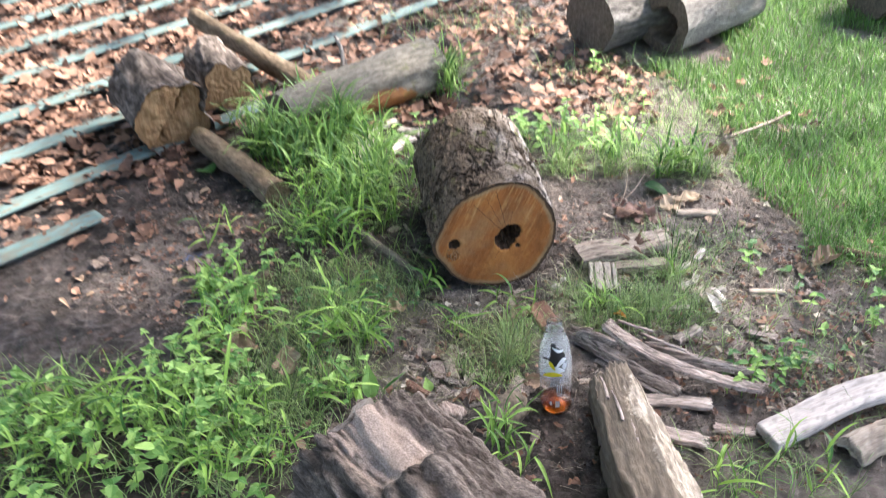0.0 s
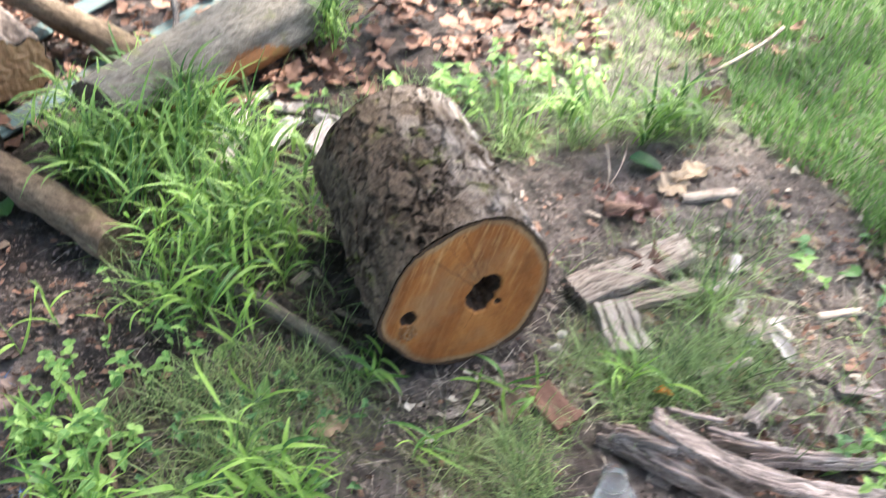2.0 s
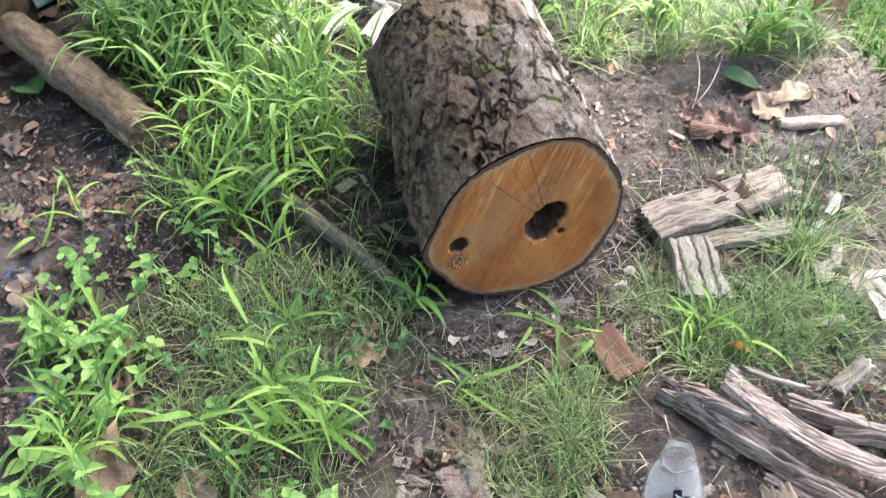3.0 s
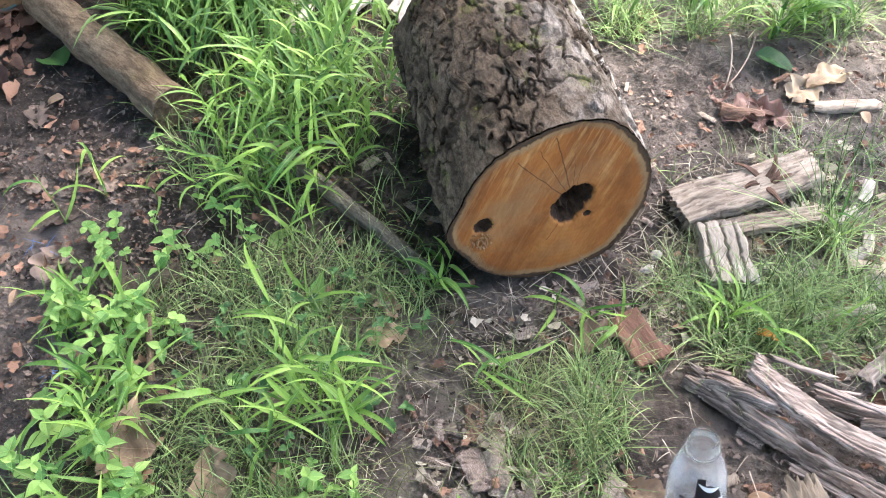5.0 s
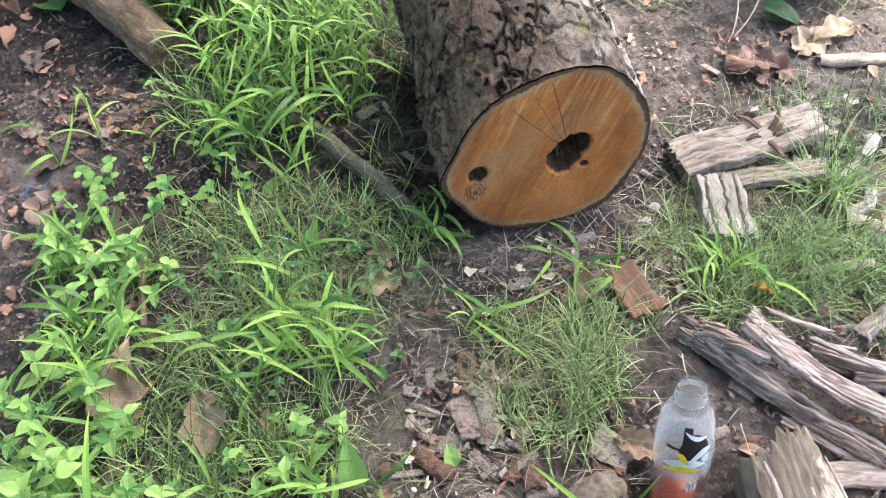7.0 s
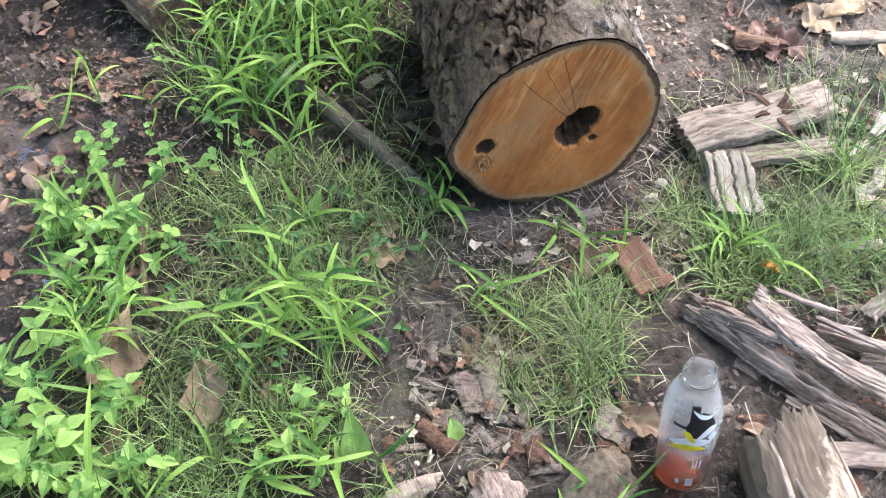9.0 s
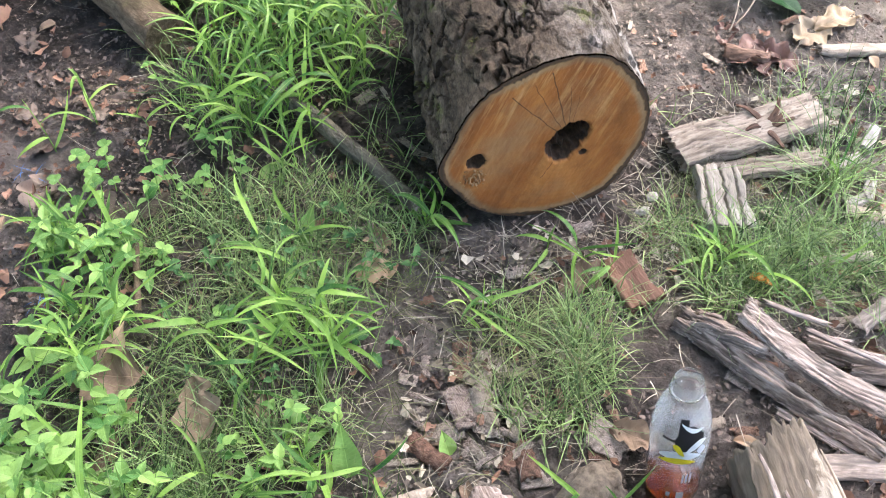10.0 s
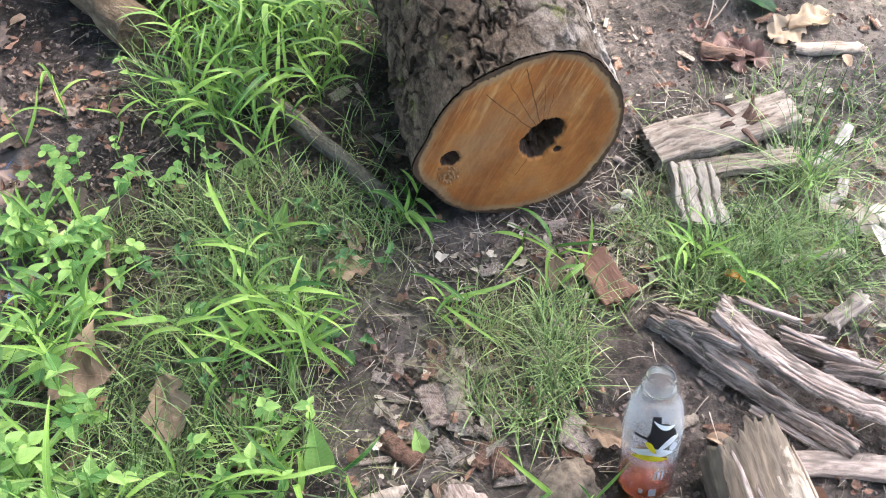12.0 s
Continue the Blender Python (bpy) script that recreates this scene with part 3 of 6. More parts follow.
# ---- the sawn log ----
def build_main_log():
    c, far = Vector((0.130, 1.795, 0.121)), Vector((0.078, 2.175, 0.128))
    m = along(c, far)
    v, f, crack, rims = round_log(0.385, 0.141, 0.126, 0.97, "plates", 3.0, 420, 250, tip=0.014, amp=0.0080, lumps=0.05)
    # the sawn ends slope: up-facing by 8 degrees and turned from the axis
    turn, tilt = math.tan(radians(-6.0)), math.tan(radians(8.0))
    t = v[:, 1] / 0.385
    v[:, 1] += (1 - t) * (-v[:, 0] * turn + v[:, 2] * tilt)
    a = np.arctan2(v[:, 2], v[:, 0])
    wander = np.array([0.10 * noise.noise((y * 12, 3.0, 1.0)) + 0.12 * noise.noise((y * 26, q * 5, 7.0)) for y, q in zip(v[:, 1], a)])
    tone = np.clip(1.1 - np.abs(a - 0.36 - wander) / 0.26, 0, 1)        # a pale strip without bark
    # light put into the bark colour: paler right side, left flank stays dark
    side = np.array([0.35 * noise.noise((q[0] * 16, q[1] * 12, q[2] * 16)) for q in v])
    lit_side = np.clip(0.5 + (1.40 - np.where(a < -1.6, a + 2 * np.pi, a) + side) / 0.9, 0, 1)
    me = mesh_of("log_bark", v, f, M_BARK, attrs={"crack": crack, "tone": tone, "lit_side": lit_side})
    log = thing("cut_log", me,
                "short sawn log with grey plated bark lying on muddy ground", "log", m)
    for rim, y, inward, name, pits in ((rims[0], 0.0, 1, "front_end", ((0.019, -0.009, 0.0265, 0.030), (0.033, 0.004, 0.0235, 0.034), (0.0475, -0.0285, 0.006, 0.012), (-0.0995, -0.005, 0.0135, 0.022), (-0.104, -0.030, 0.015, 0.003))),
                                       (rims[1], 0.385, -1, "back_end", ())):
        w, g, at = end_disc(rim - 0.001, inward, pits)
        if inward == 1:
            w[:, 1] += -w[:, 0] * turn + w[:, 2] * tilt
        w[:, 1] += y - 0.002 * inward
        part(name, mesh_of(name, w, g, M_CUT, attrs=at), log, "orange-brown sawn end grain with a rotted dark hole" if inward == 1 else "brown sawn end grain")
    # crumbs of rotten wood by the small hole
    rng = np.random.default_rng(15)
    n = 90
    p = np.stack([rng.normal(-0.104, 0.008, n), np.zeros(n), rng.normal(-0.030, 0.007, n)], 1)
    p[:, 1] = -p[:, 0] * turn + p[:, 2] * tilt - 0.003
    tet = np.array([(1, 0, 0), (-0.5, 0.2, 0.9), (-0.5, 0.2, -0.9), (0, -1, 0.1)])
    v = (p[:, None] + tet[None] * rng.uniform(0.0008, 0.0024, (n, 1, 1)) * rng.uniform(0.6, 1.4, (n, 4, 3))).reshape(-1, 3)
    f = (np.array([(0, 1, 3), (1, 2, 3), (2, 0, 3), (0, 2, 1)])[None] + (np.arange(n) * 4)[:, None, None]).reshape(-1, 3)
    tagged(part("rotten_patch", mesh_of("rotten_patch", v, f, M_TAN, False), log, "pale crumbs of rotten wood"), kind="stuff")
    # loose lifted bark scales
    rng = np.random.default_rng(5)
    scales = []
    for i in range(5):
        s = rough_bar(0.022 + 0.006 * i, 0.016, 0.0022, 20 + i, 10, 14, "arc", 0.25, 0.01)
        scales.append(bar_mesh("bark_scale", s, M_BARK))
    for i in range(34):
        a, y = rng.uniform(-0.3, 3.4), rng.uniform(0.03, 0.33)
        r = 0.141 * 0.126 / math.sqrt((0.126 * math.cos(a)) ** 2 + (0.141 * math.sin(a)) ** 2) - 0.003
        part("bark_scale", scales[i % 5], log, "", pose(r * math.cos(a), y, r * math.sin(a), 0, 90 - math.degrees(a), 0) @ pose(0, 0, 0, rng.uniform(-6, 10), rng.uniform(-8, 8), rng.uniform(-20, 20)))


build_main_log()


# ---- the bottle ----
def build_bottle():
    m = pose(0.230, 1.373, -0.002) @ pose(0, 0, 0, -10.0, -3.5, 0) @ pose(0, 0, 0, 0, 0, -20)
    outer = [(0.0, 0.006), (0.014, 0.004), (0.022, 0.0), (0.028, 0.003), (0.0306, 0.012), (0.0312, 0.05), (0.0306, 0.074), (0.0312, 0.108), (0.0303, 0.126), (0.0278, 0.143),
             (0.0236, 0.157), (0.0192, 0.167), (0.0162, 0.1725), (0.0152, 0.177), (0.0182, 0.1775), (0.0182, 0.1800), (0.0152, 0.1805), (0.0152, 0.1935), (0.0142, 0.195)]
    inner = [(max(r - 0.0009, 0.0), z + (0.001 if z < 0.02 else 0)) for r, z in outer[::-1]]
    inner[0] = (0.0134, 0.1945)
    b = thing("plastic_bottle", lathe(outer + inner, M_CLEAR, "bottle_wall"), "clear uncapped plastic drink bottle holding some amber tea, on mud", "bottle", m)
    tea = [(0.0, 0.0075), (0.014, 0.0055), (0.022, 0.0016), (0.027, 0.0045), (0.0296, 0.013), (0.0301, 0.029), (0.0, 0.0292)]
    drink = part("drink", lathe(tea, M_TEA, "tea"), b, "amber tea")
    wall = [(r, z) for r, z in outer if 0.07 < z < 0.17]
    mist = [(r + 0.0003, z) for r, z in wall] + [(r - 0.0001, z) for r, z in wall[::-1]]
    sleeve = part("misted_sleeve", lathe(mist, M_MIST, "mist"), b, "misted translucent white print round the shoulder")
    for ob in (b, sleeve, drink):
        ob.visible_shadow = False

    def print_patch(name, mat, a0, a1, z0, z1, lean=0.0, curve=0.0, shape="rect", lift=0.0006):
        n, k = 14, 6
        v = []
        for i in range(n + 1):
            t = i / n
            for j in range(k + 1):
                s = j / k
                half = (z1 - z0) / 2 * (math.sin(math.pi * (0.06 + 0.88 * t)) if shape == "lens" else 1.0)
                z = (z0 + z1) / 2 + (2 * s - 1) * half + lean * (t - 0.5) + curve * (4 * (t - 0.5) ** 2 - 1)
                r = float(np.interp(z, [q[1] for q in wall], [q[0] for q in wall])) + lift
                a = radians(a0 + (a1 - a0) * t)
                v.append((r * math.cos(a), r * math.sin(a), z))
        part(name, mesh_of(name, v, grid_faces(n + 1, k + 1), mat), b, "")
    print_patch("print_shape", M_BLACK, 264, 322, 0.110, 0.150, 0.004, 0.0, "lens", 0.0008)
    print_patch("print_shape", M_BLACK, 268, 288, 0.134, 0.158, 0.0, 0.0, "rect", 0.0008)
    print_patch("print_shape", M_BLACK, 238, 266, 0.126, 0.1295, 0.0, 0.0, "rect", 0.0008)
    print_patch("print_swoosh", M_WHITE, 272, 318, 0.146, 0.152, -0.008, 0.004, "lens", 0.0013)
    print_patch("print_swoosh", M_WHITE, 284, 326, 0.112, 0.124, 0.018, -0.004, "lens", 0.0013)
    print_patch("print_ring", M_GREY, 308, 326, 0.106, 0.120, 0.0, 0.0, "lens", 0.0016)
    print_patch("print_crescent", M_YELLOW, 262, 284, 0.108, 0.120, -0.014, -0.002, "lens", 0.0015)
    print_patch("print_band", M_WHITE, 236, 318, 0.092, 0.108, 0.004, -0.005, "lens", 0.0009)
    print_patch("print_band", M_YELLOW, 238, 308, 0.086, 0.096, 0.003, -0.005, "lens", 0.0013)
    for a in (288, 295, 303):
        print_patch("print_bar", M_GREY, a, a + 4, 0.054, 0.070, 0.003, 0.0, "rect", 0.0008)
    print_patch("print_tag", M_GREY, 282, 297, 0.022, 0.036, 0.0, 0.0, "rect", 0.0008)
    print_patch("print_tag", M_GREY, 262, 270, 0.026, 0.034, 0.0, 0.0, "rect", 0.0008)


build_bottle()


# ---- loose wood about the bottle and log ----
def wood(name, bar, mat, label, category, p, q, roll=0.0, group=""):
    z = height(p[0], p[1])
    m = along((p[0], p[1], p[2] + z), (q[0], q[1], q[2] + z), roll)
    return thing(name, bar_mesh(name, bar, mat), label, category, m, group)


def dist(p, q):
    return (Vector(q) - Vector(p)).length


# split wedge beside the bottle: a grey face, darkened for its shade, and pale torn wood on the other side
def build_wedge():
    n, k, L = 110, 84, 0.50
    v = []
    for i in range(n + 1):
        t = i / n
        w = 0.092 + 0.036 * min(1, t * 1.8)
        h = 0.104 + 0.046 * t
        section = [(-0.36 * w, 0.0), (-0.38 * w, h * 0.5), (-0.34 * w, h * 0.80), (-0.06 * w, h * 0.90), (0.22 * w, h), (0.38 * w, h * 0.92), (0.66 * w, h * 0.55), (0.86 * w, h * 0.12), (0.82 * w, 0.0)]
        for j in range(k):
            u = j / k * len(section)
            a, b = section[int(u)], section[(int(u) + 1) % len(section)]
            f = u - int(u)
            x, z = a[0] + (b[0] - a[0]) * f, a[1] + (b[1] - a[1]) * f
            g = 0.006 * noise.noise((x * 50, t * 2.6, z * 50)) + 0.005 * noise.noise((x * 120, t * 7, z * 120)) + 0.003 * noise.noise((x * 260, t * 30, z * 260)) + 0.008 * noise.noise((x * 14, t * 6, z * 14))
            e = 0.020 * noise.noise((x * 45, z * 60, 3.0)) + 0.012 * noise.noise((x * 260, z * 160, 5.0)) + 0.008 * noise.noise((x * 600, z * 500, 6.0)) - 0.016 * (z / h) * (1 if x > 0 else 0)
            v.append((x + g, L * t + e * max(0.12, 1 - i / 9), max(0.0, z + g)))
    f = grid_faces(n + 1, k, True).tolist()
    v.append((0.01, 0.012, 0.06))
    v.append((0.02, L, 0.07))
    f += [(len(v) - 2, (j + 1) % k, j) for j in range(k)] + [(len(v) - 1, n * k + j, n * k + (j + 1) % k) for j in range(k)]
    # second tone: grey wood of the left face with its shade painted in
    tone = []
    for x, y, z in v:
        w = 0.092 + 0.036 * min(1, y / L * 1.8)
        tone.append(max(0.0, min(1.0, 0.5 - (x - 0.20 * w - 0.02 * noise.noise((y * 14, z * 40, 5.0))) / 0.05 + (0.5 if y < 0.02 else 0))))
    crack = [max(0.0, 1 - 5.5 * abs(noise.noise((x * 75 + 1.5 * noise.noise((y * 9, z * 9, 2.0)), y * 5, z * 75)))) * 0.8 for x, y, z in v]
    me = mesh_of("split_wedge", v, f, M_WEDGE, attrs={"tone": tone, "crack": crack})
    m = along((0.328, 1.386, height(0.285, 1.402) - 0.004), (0.368, 0.90, height(0.285, 1.402) - 0.004))
    # y runs towards the walker, so x is mirrored
    m = m @ Matrix.Diagonal((-1, 1, 1, 1))
    me.flip_normals()
    ob = thing("split_log_wedge", me, "split wedge of firewood with a grey face and pale torn wood", "firewood", m)
    for i in range(7):
        bar = rough_bar(0.07 + 0.02 * (i % 4), 0.007 - 0.0004 * i, 0.004, 130 + i, 24, 12, "rect", 0.25, 0.015, 0.002, 0.002, (0.5, 1.0))
        x, y = -0.022 + 0.012 * i, 0.015 + 0.045 * (i % 3)
        part("splinter", bar_mesh("splinter", bar, M_ROT if i < 3 else M_PALE), ob, "", pose(x, y, 0.090 + 0.09 * y - 0.5 * max(0.0, x - 0.028), 5, 0, 0))


build_wedge()


# furrowed log in front
def build_front_log():
    a, b = Vector((-0.118, 1.085, 0.145)), Vector((0.30, 0.56, 0.150))
    v, f, crack, rims = round_log(0.66, 0.152, 0.148, 1.05, "ridges", 8.0, 260, 220, amp=0.020, lumps=0.06)
    # a bark-free hollow near the end, on top
    for q in v:
        t = (q[1] - 0.075) / 0.085
        s = math.atan2(q[2], q[0])
        k = max(0.0, 1 - t * t) * max(0.0, 1 - ((s - 1.45) / 0.46) ** 2)
        q[0] *= 1 - 0.11 * min(1, k * 4)
        q[2] *= 1 - 0.11 * min(1, k * 4)
        q[1] += 0.02 * noise.noise((q[0] * 30, q[2] * 30, 5)) * max(0, 1 - q[1] / 0.05)
    tone = []
    for x, y, z in v:
        t, q = (y - 0.075) / 0.085, math.atan2(z, x)
        tone.append(min(1.0, 3.5 * max(0.0, 1 - t * t) * max(0.0, 1 - ((q - 1.45) / 0.46) ** 2)))
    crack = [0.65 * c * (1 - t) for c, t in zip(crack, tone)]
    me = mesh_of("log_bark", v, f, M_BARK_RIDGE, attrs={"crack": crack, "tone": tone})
    log = thing("bark_log", me, "log with furrowed grey-brown bark and a bare pale patch", "log", along(a, b))
    for rim, y, inward, name in ((rims[0], 0.006, 1, "front_end"), (rims[1], 0.66, -1, "back_end")):
        w, g, at = end_disc(rim - 0.004, inward, (), 14)
        w[:, 1] += y
        part(name, mesh_of(name, w, g, M_PALE), log, "pale broken end grain")


build_front_log()

# bleached curved board
s = rough_bar(0.42, 0.064, 0.022, 31, 60, 40, "rect", 0.06, 0.006, bend=-0.022, fibre=0.6)
wood("curved_board", s, M_SLAB, "bleached curved slab of wood lying in the mud", "board", (0.610, 1.268, 0.012), (0.990, 1.415, 0.03))
s = rough_bar(0.26, 0.07, 0.02, 37, 24, 20, "arc", 0.2, 0.02)
wood("broken_slab", s, M_PALE, "broken pale piece of bark under the curved board", "wood piece", (0.75, 1.235, 0.0), (0.98, 1.355, 0.0))

# torn bark strips behind the bottle
STRIPS = (
    ((0.281, 1.592, 0.002), (0.478, 1.388, 0.012), 0.038, 0.012, 0.006, 41, 8), ((0.350, 1.580, 0.030), (0.640, 1.394, 0.012), 0.036, 0.014, 0.050, 42, -6),
    ((0.300, 1.575, 0.012), (0.372, 1.520, 0.026), 0.026, 0.010, 0.004, 43, 5), ((0.43, 1.545, 0.0), (0.60, 1.475, 0.006), 0.026, 0.009, 0.008, 45, 0),
    ((0.47, 1.500, 0.0), (0.66, 1.455, 0.004), 0.022, 0.010, 0.006, 47, -8),
    ((0.372, 1.455, 0.0), (0.450, 1.392, 0.002), 0.012, 0.006, 0.002, 50, 0),
)
for p, q, w, t, bend, seed, roll in STRIPS:
    s = rough_bar(dist(p, q), w, t, seed, 150, 84, "arc" if seed % 2 else "rect", 0.20, 0.03, bend, 0.004, (1.0, 0.75), 1.3)
    ob = wood("bark_strip", s, M_ROT, "torn weathered strip of grey-brown bark on the mud", "bark", p, q, roll, "bark strips in a heap")
    length = dist(p, q)
    for i in range(2):
        sliver = rough_bar(length * (0.25 + 0.07 * i), w * 0.22, t * 0.35, seed * 3 + i, 16, 10, "rect", 0.3, 0.02)
        part("sliver", bar_mesh("sliver", sliver, (M_ROT, M_ROT, M_DARKWOOD, M_ROT)[i]), ob, "", pose(w * (-0.42 + 0.27 * i), length * (0.05 + 0.16 * i), t * (1.3 if seed % 2 else 0.85), 3 - 2 * i, 8 * i - 12, 5 - 4 * i))

s = rough_bar(0.14, 0.030, 0.010, 46, 40, 30, "plank", 0.08, 0.02, 0.0, 0.002)
wood("wood_piece", s, M_ROT, "flat pinkish-grey slat of wood under the bark heap", "wood piece", (0.396, 1.384, 0.0), (0.533, 1.366, 0.002))

# crossed plank pieces beside the log
s = rough_bar(0.235, 0.070, 0.022, 51, 90, 96, "plank", 0.10, 0.05, 0.006, 0.004, (0.95, 0.85))
wood("broken_plank", s, M_PALE, "weathered broken plank with splintered pale ends", "plank", (0.325, 1.862, 0.012), (0.545, 1.925, 0.022), 4)
s = rough_bar(0.17, 0.03, 0.016, 52, 50, 60, "plank", 0.2, 0.02)
wood("broken_plank", s, M_PALE, "narrow splintered strip of weathered wood", "plank", (0.372, 1.825, 0.002), (0.535, 1.838, 0.004))
for i, (dx, dy, dz) in enumerate(((0.055, 0.040, 0.020), (0.050, 0.012, 0.012), (-0.030, 0.030, 0.010), (-0.034, -0.012, 0.006), (0.012, -0.034, 0.004), (0.030, 0.048, 0.026))):
    s = rough_bar(0.038 + 0.008 * (i % 3), 0.011, 0.003, 54 + 3 * i, 20, 12, "plank", 0.3, 0.012, 0.004, 0.006, (1.2, 0.35))
    wood("wood_splinter", s, M_DARKRED, "dark red-brown splinter of wood lifting off the plank", "splinter", (0.462, 1.890, 0.030), (0.462 + dx, 1.890 + dy, 0.030 + dz), 0.0, "splinters round a knot")


def build_bark_block():
    v, f, crack = rough_bar(0.115, 0.066, 0.030, 12, 70, 150, "plank", 0.05, 0.02, 0.0, 0.003, (1.0, 0.9))
    for i, (x, y, z) in enumerate(v):
        gap = min(abs(x - c + 0.003 * noise.noise((y * 22, c * 90, 1.0)) + 0.003 * noise.noise((y * 90, c * 50, 4.0))) for c in (-0.021, 0.001, 0.020))
        deep = max(0.0, 1 - gap / 0.0022) if z > 0.014 else 0.0
        v[i] = (x, y, z - 0.007 * deep + 0.0025 * noise.noise((x * 90, y * 45, z * 50)))
        crack[i] = max(crack[i] * 0.35, min(1.0, deep * 1.8))
    m = along((0.370, 1.716, height(0.37, 1.72)), (0.380, 1.832, height(0.37, 1.72) + 0.002))
    thing("bark_chunk", mesh_of("bark_chunk", v, f, M_CHUNK, attrs={"crack": crack}), "short chunk of pale furrowed bark on the grass", "bark", m)


build_bark_block()
def build_bark_chip():
    v, f, crack = rough_bar(0.088, 0.048, 0.012, 61, 44, 44, "rect", 0.30, 0.035, 0.006, 0.006, (0.8, 1.0), 0.45)
    tone = [max(0.0, min(1.0, 0.5 - (x - 0.014 + 0.010 * noise.noise((y * 45, x * 20, 3.0))) / 0.008)) for x, y, z in v]
    m = along((0.218, 1.692, height(0.22, 1.69) + 0.004), (0.248, 1.606, height(0.22, 1.69) + 0.004), 10)
    thing("bark_chip", mesh_of("bark_chip", v, f, M_CHIP, attrs={"crack": crack, "tone": tone}), "red-brown chip of bark with a pale inner side", "bark", m)


build_bark_chip()
s = rough_bar(0.10, 0.014, 0.009, 62, 20, 12, "rect", 0.2, 0.01)
wood("wood_sliver", s, M_PALE, "pale weathered sliver of wood in the grass", "twig", (0.452, 1.660, 0.006), (0.548, 1.668, 0.008))
s = rough_bar(0.05, 0.022, 0.010, 63, 14, 12, "rect", 0.2, 0.01)
wood("wood_chip", s, M_PALE, "small pale wood chip on the ground", "wood chip", (0.545, 1.755, 0.002), (0.59, 1.735, 0.002))
s = rough_bar(0.075, 0.034, 0.010, 64, 30, 30, "arc", 0.35, 0.03, 0.01, 0.006, (0.8, 0.6))
wood("rotten_chunk", s, M_RED, "crumbling red-brown chunk of rotten bark on mud", "bark", (0.450, 2.085, 0.0), (0.570, 2.045, 0.0))
s = rough_bar(0.11, 0.022, 0.014, 65, 18, 14, "rect", 0.25, 0.015)
wood("wood_piece", s, M_PALE, "weathered stick of split wood on mud", "wood piece", (0.60, 2.075, 0.0), (0.71, 2.07, 0.0))
s = rough_bar(0.11, 0.022, 0.013, 66, 18, 14, "rect", 0.25, 0.015)
wood("wood_piece", s, M_DARKWOOD, "dark stick of old wood lying on mud", "wood piece", (0.99, 1.86, 0.0), (1.16, 1.77, 0.0))
s = rough_bar(0.09, 0.014, 0.010, 67, 18, 12, "rect", 0.25, 0.015)
wood("wood_sliver", s, M_PALE, "pale sliver of wood on trodden mud", "twig", (0.70, 1.745, 0.0), (0.90, 1.74, 0.0))

# pale slabs of inner bark behind the log
for p, q, w, seed in (((-0.250, 2.315, 0.012), (-0.195, 2.505, 0.02), 0.045, 91), ((-0.150, 2.385, 0.008), (-0.085, 2.470, 0.014), 0.040, 92), ((-0.070, 2.355, 0.008), (-0.015, 2.440, 0.012), 0.042, 93),
                      ((-0.130, 2.545, 0.004), (-0.060, 2.520, 0.008), 0.036, 94), ((-0.045, 2.470, 0.004), (0.010, 2.430, 0.006), 0.034, 95), ((-0.185, 2.560, 0.004), (-0.130, 2.595, 0.006), 0.030, 96)):
    s = rough_bar(dist(p, q), w, 0.010, seed, 24, 30, "arc" if seed % 2 else "rect", 0.22, 0.02)
    wood("pale_bark_slab", s, M_SLAB, "bleached slab of inner bark lying on dead leaves", "bark", p, q, 0.0, "pale bark slabs")
for p, q, w, seed in (((0.815, 2.450, 0.02), (1.03, 2.55, 0.05), 0.008, 97), ((0.470, 2.130, 0.0), (0.545, 2.225, 0.03), 0.0026, 98), ((0.468, 2.125, 0.0), (0.495, 2.215, 0.045), 0.0026, 99)):
    s = rough_bar(dist(p, q), w, w * 0.8, seed, 24, 8, "rect", 0.1, 0.004, 0.008)
    wood("dead_stalk", s, M_PALE, "thin pale dead stalk standing out of the grass", "twig", p, q)
for p, q, w, seed in (((0.50, 1.56, 0.0), (0.56, 1.60, 0.004), 0.024, 101), ((0.66, 1.60, 0.0), (0.72, 1.57, 0.004), 0.020, 102), ((0.60, 1.52, 0.0), (0.645, 1.56, 0.006), 0.026, 103), ((0.73, 1.52, 0.0), (0.79, 1.50, 0.004), 0.022, 104),
                      ((0.50, 1.945, 0.0), (0.565, 1.965, 0.004), 0.030, 105), ((0.40, 1.30, 0.0), (0.50, 1.26, 0.006), 0.030, 106), ((0.52, 1.31, 0.0), (0.60, 1.29, 0.004), 0.026, 107)):
    s = rough_bar(dist(p, q), w, 0.010, seed, 18, 24, "rect", 0.3, 0.015)
    wood("bark_piece", s, M_ROT, "weathered grey piece of bark on trodden mud", "bark", p, q, 0.0, "loose bark pieces")

for x, y, turn, seed in ((0.552, 1.765, 0.3, 111), (0.585, 1.772, 1.2, 112), (0.566, 1.735, -0.5, 113), (0.600, 1.715, 0.9, 114), (0.575, 1.700, 1.4, 115), (0.620, 1.745, 0.0, 116), (0.640, 1.705, 2.0, 117), (0.560, 1.835, 0.4, 118), (0.610, 1.865, 1.0, 119)):
    s = rough_bar(0.030 + 0.004 * (seed % 5), 0.016, 0.006, seed, 14, 16, "plank", 0.2, 0.012)
    wood("bark_scrap", s, M_SLAB, "small bleached scrap of bark on the mud", "bark", (x, y, 0.002), (x + 0.03 * math.cos(turn), y + 0.03 * math.sin(turn), 0.006), 0.0, "bleached bark scraps")

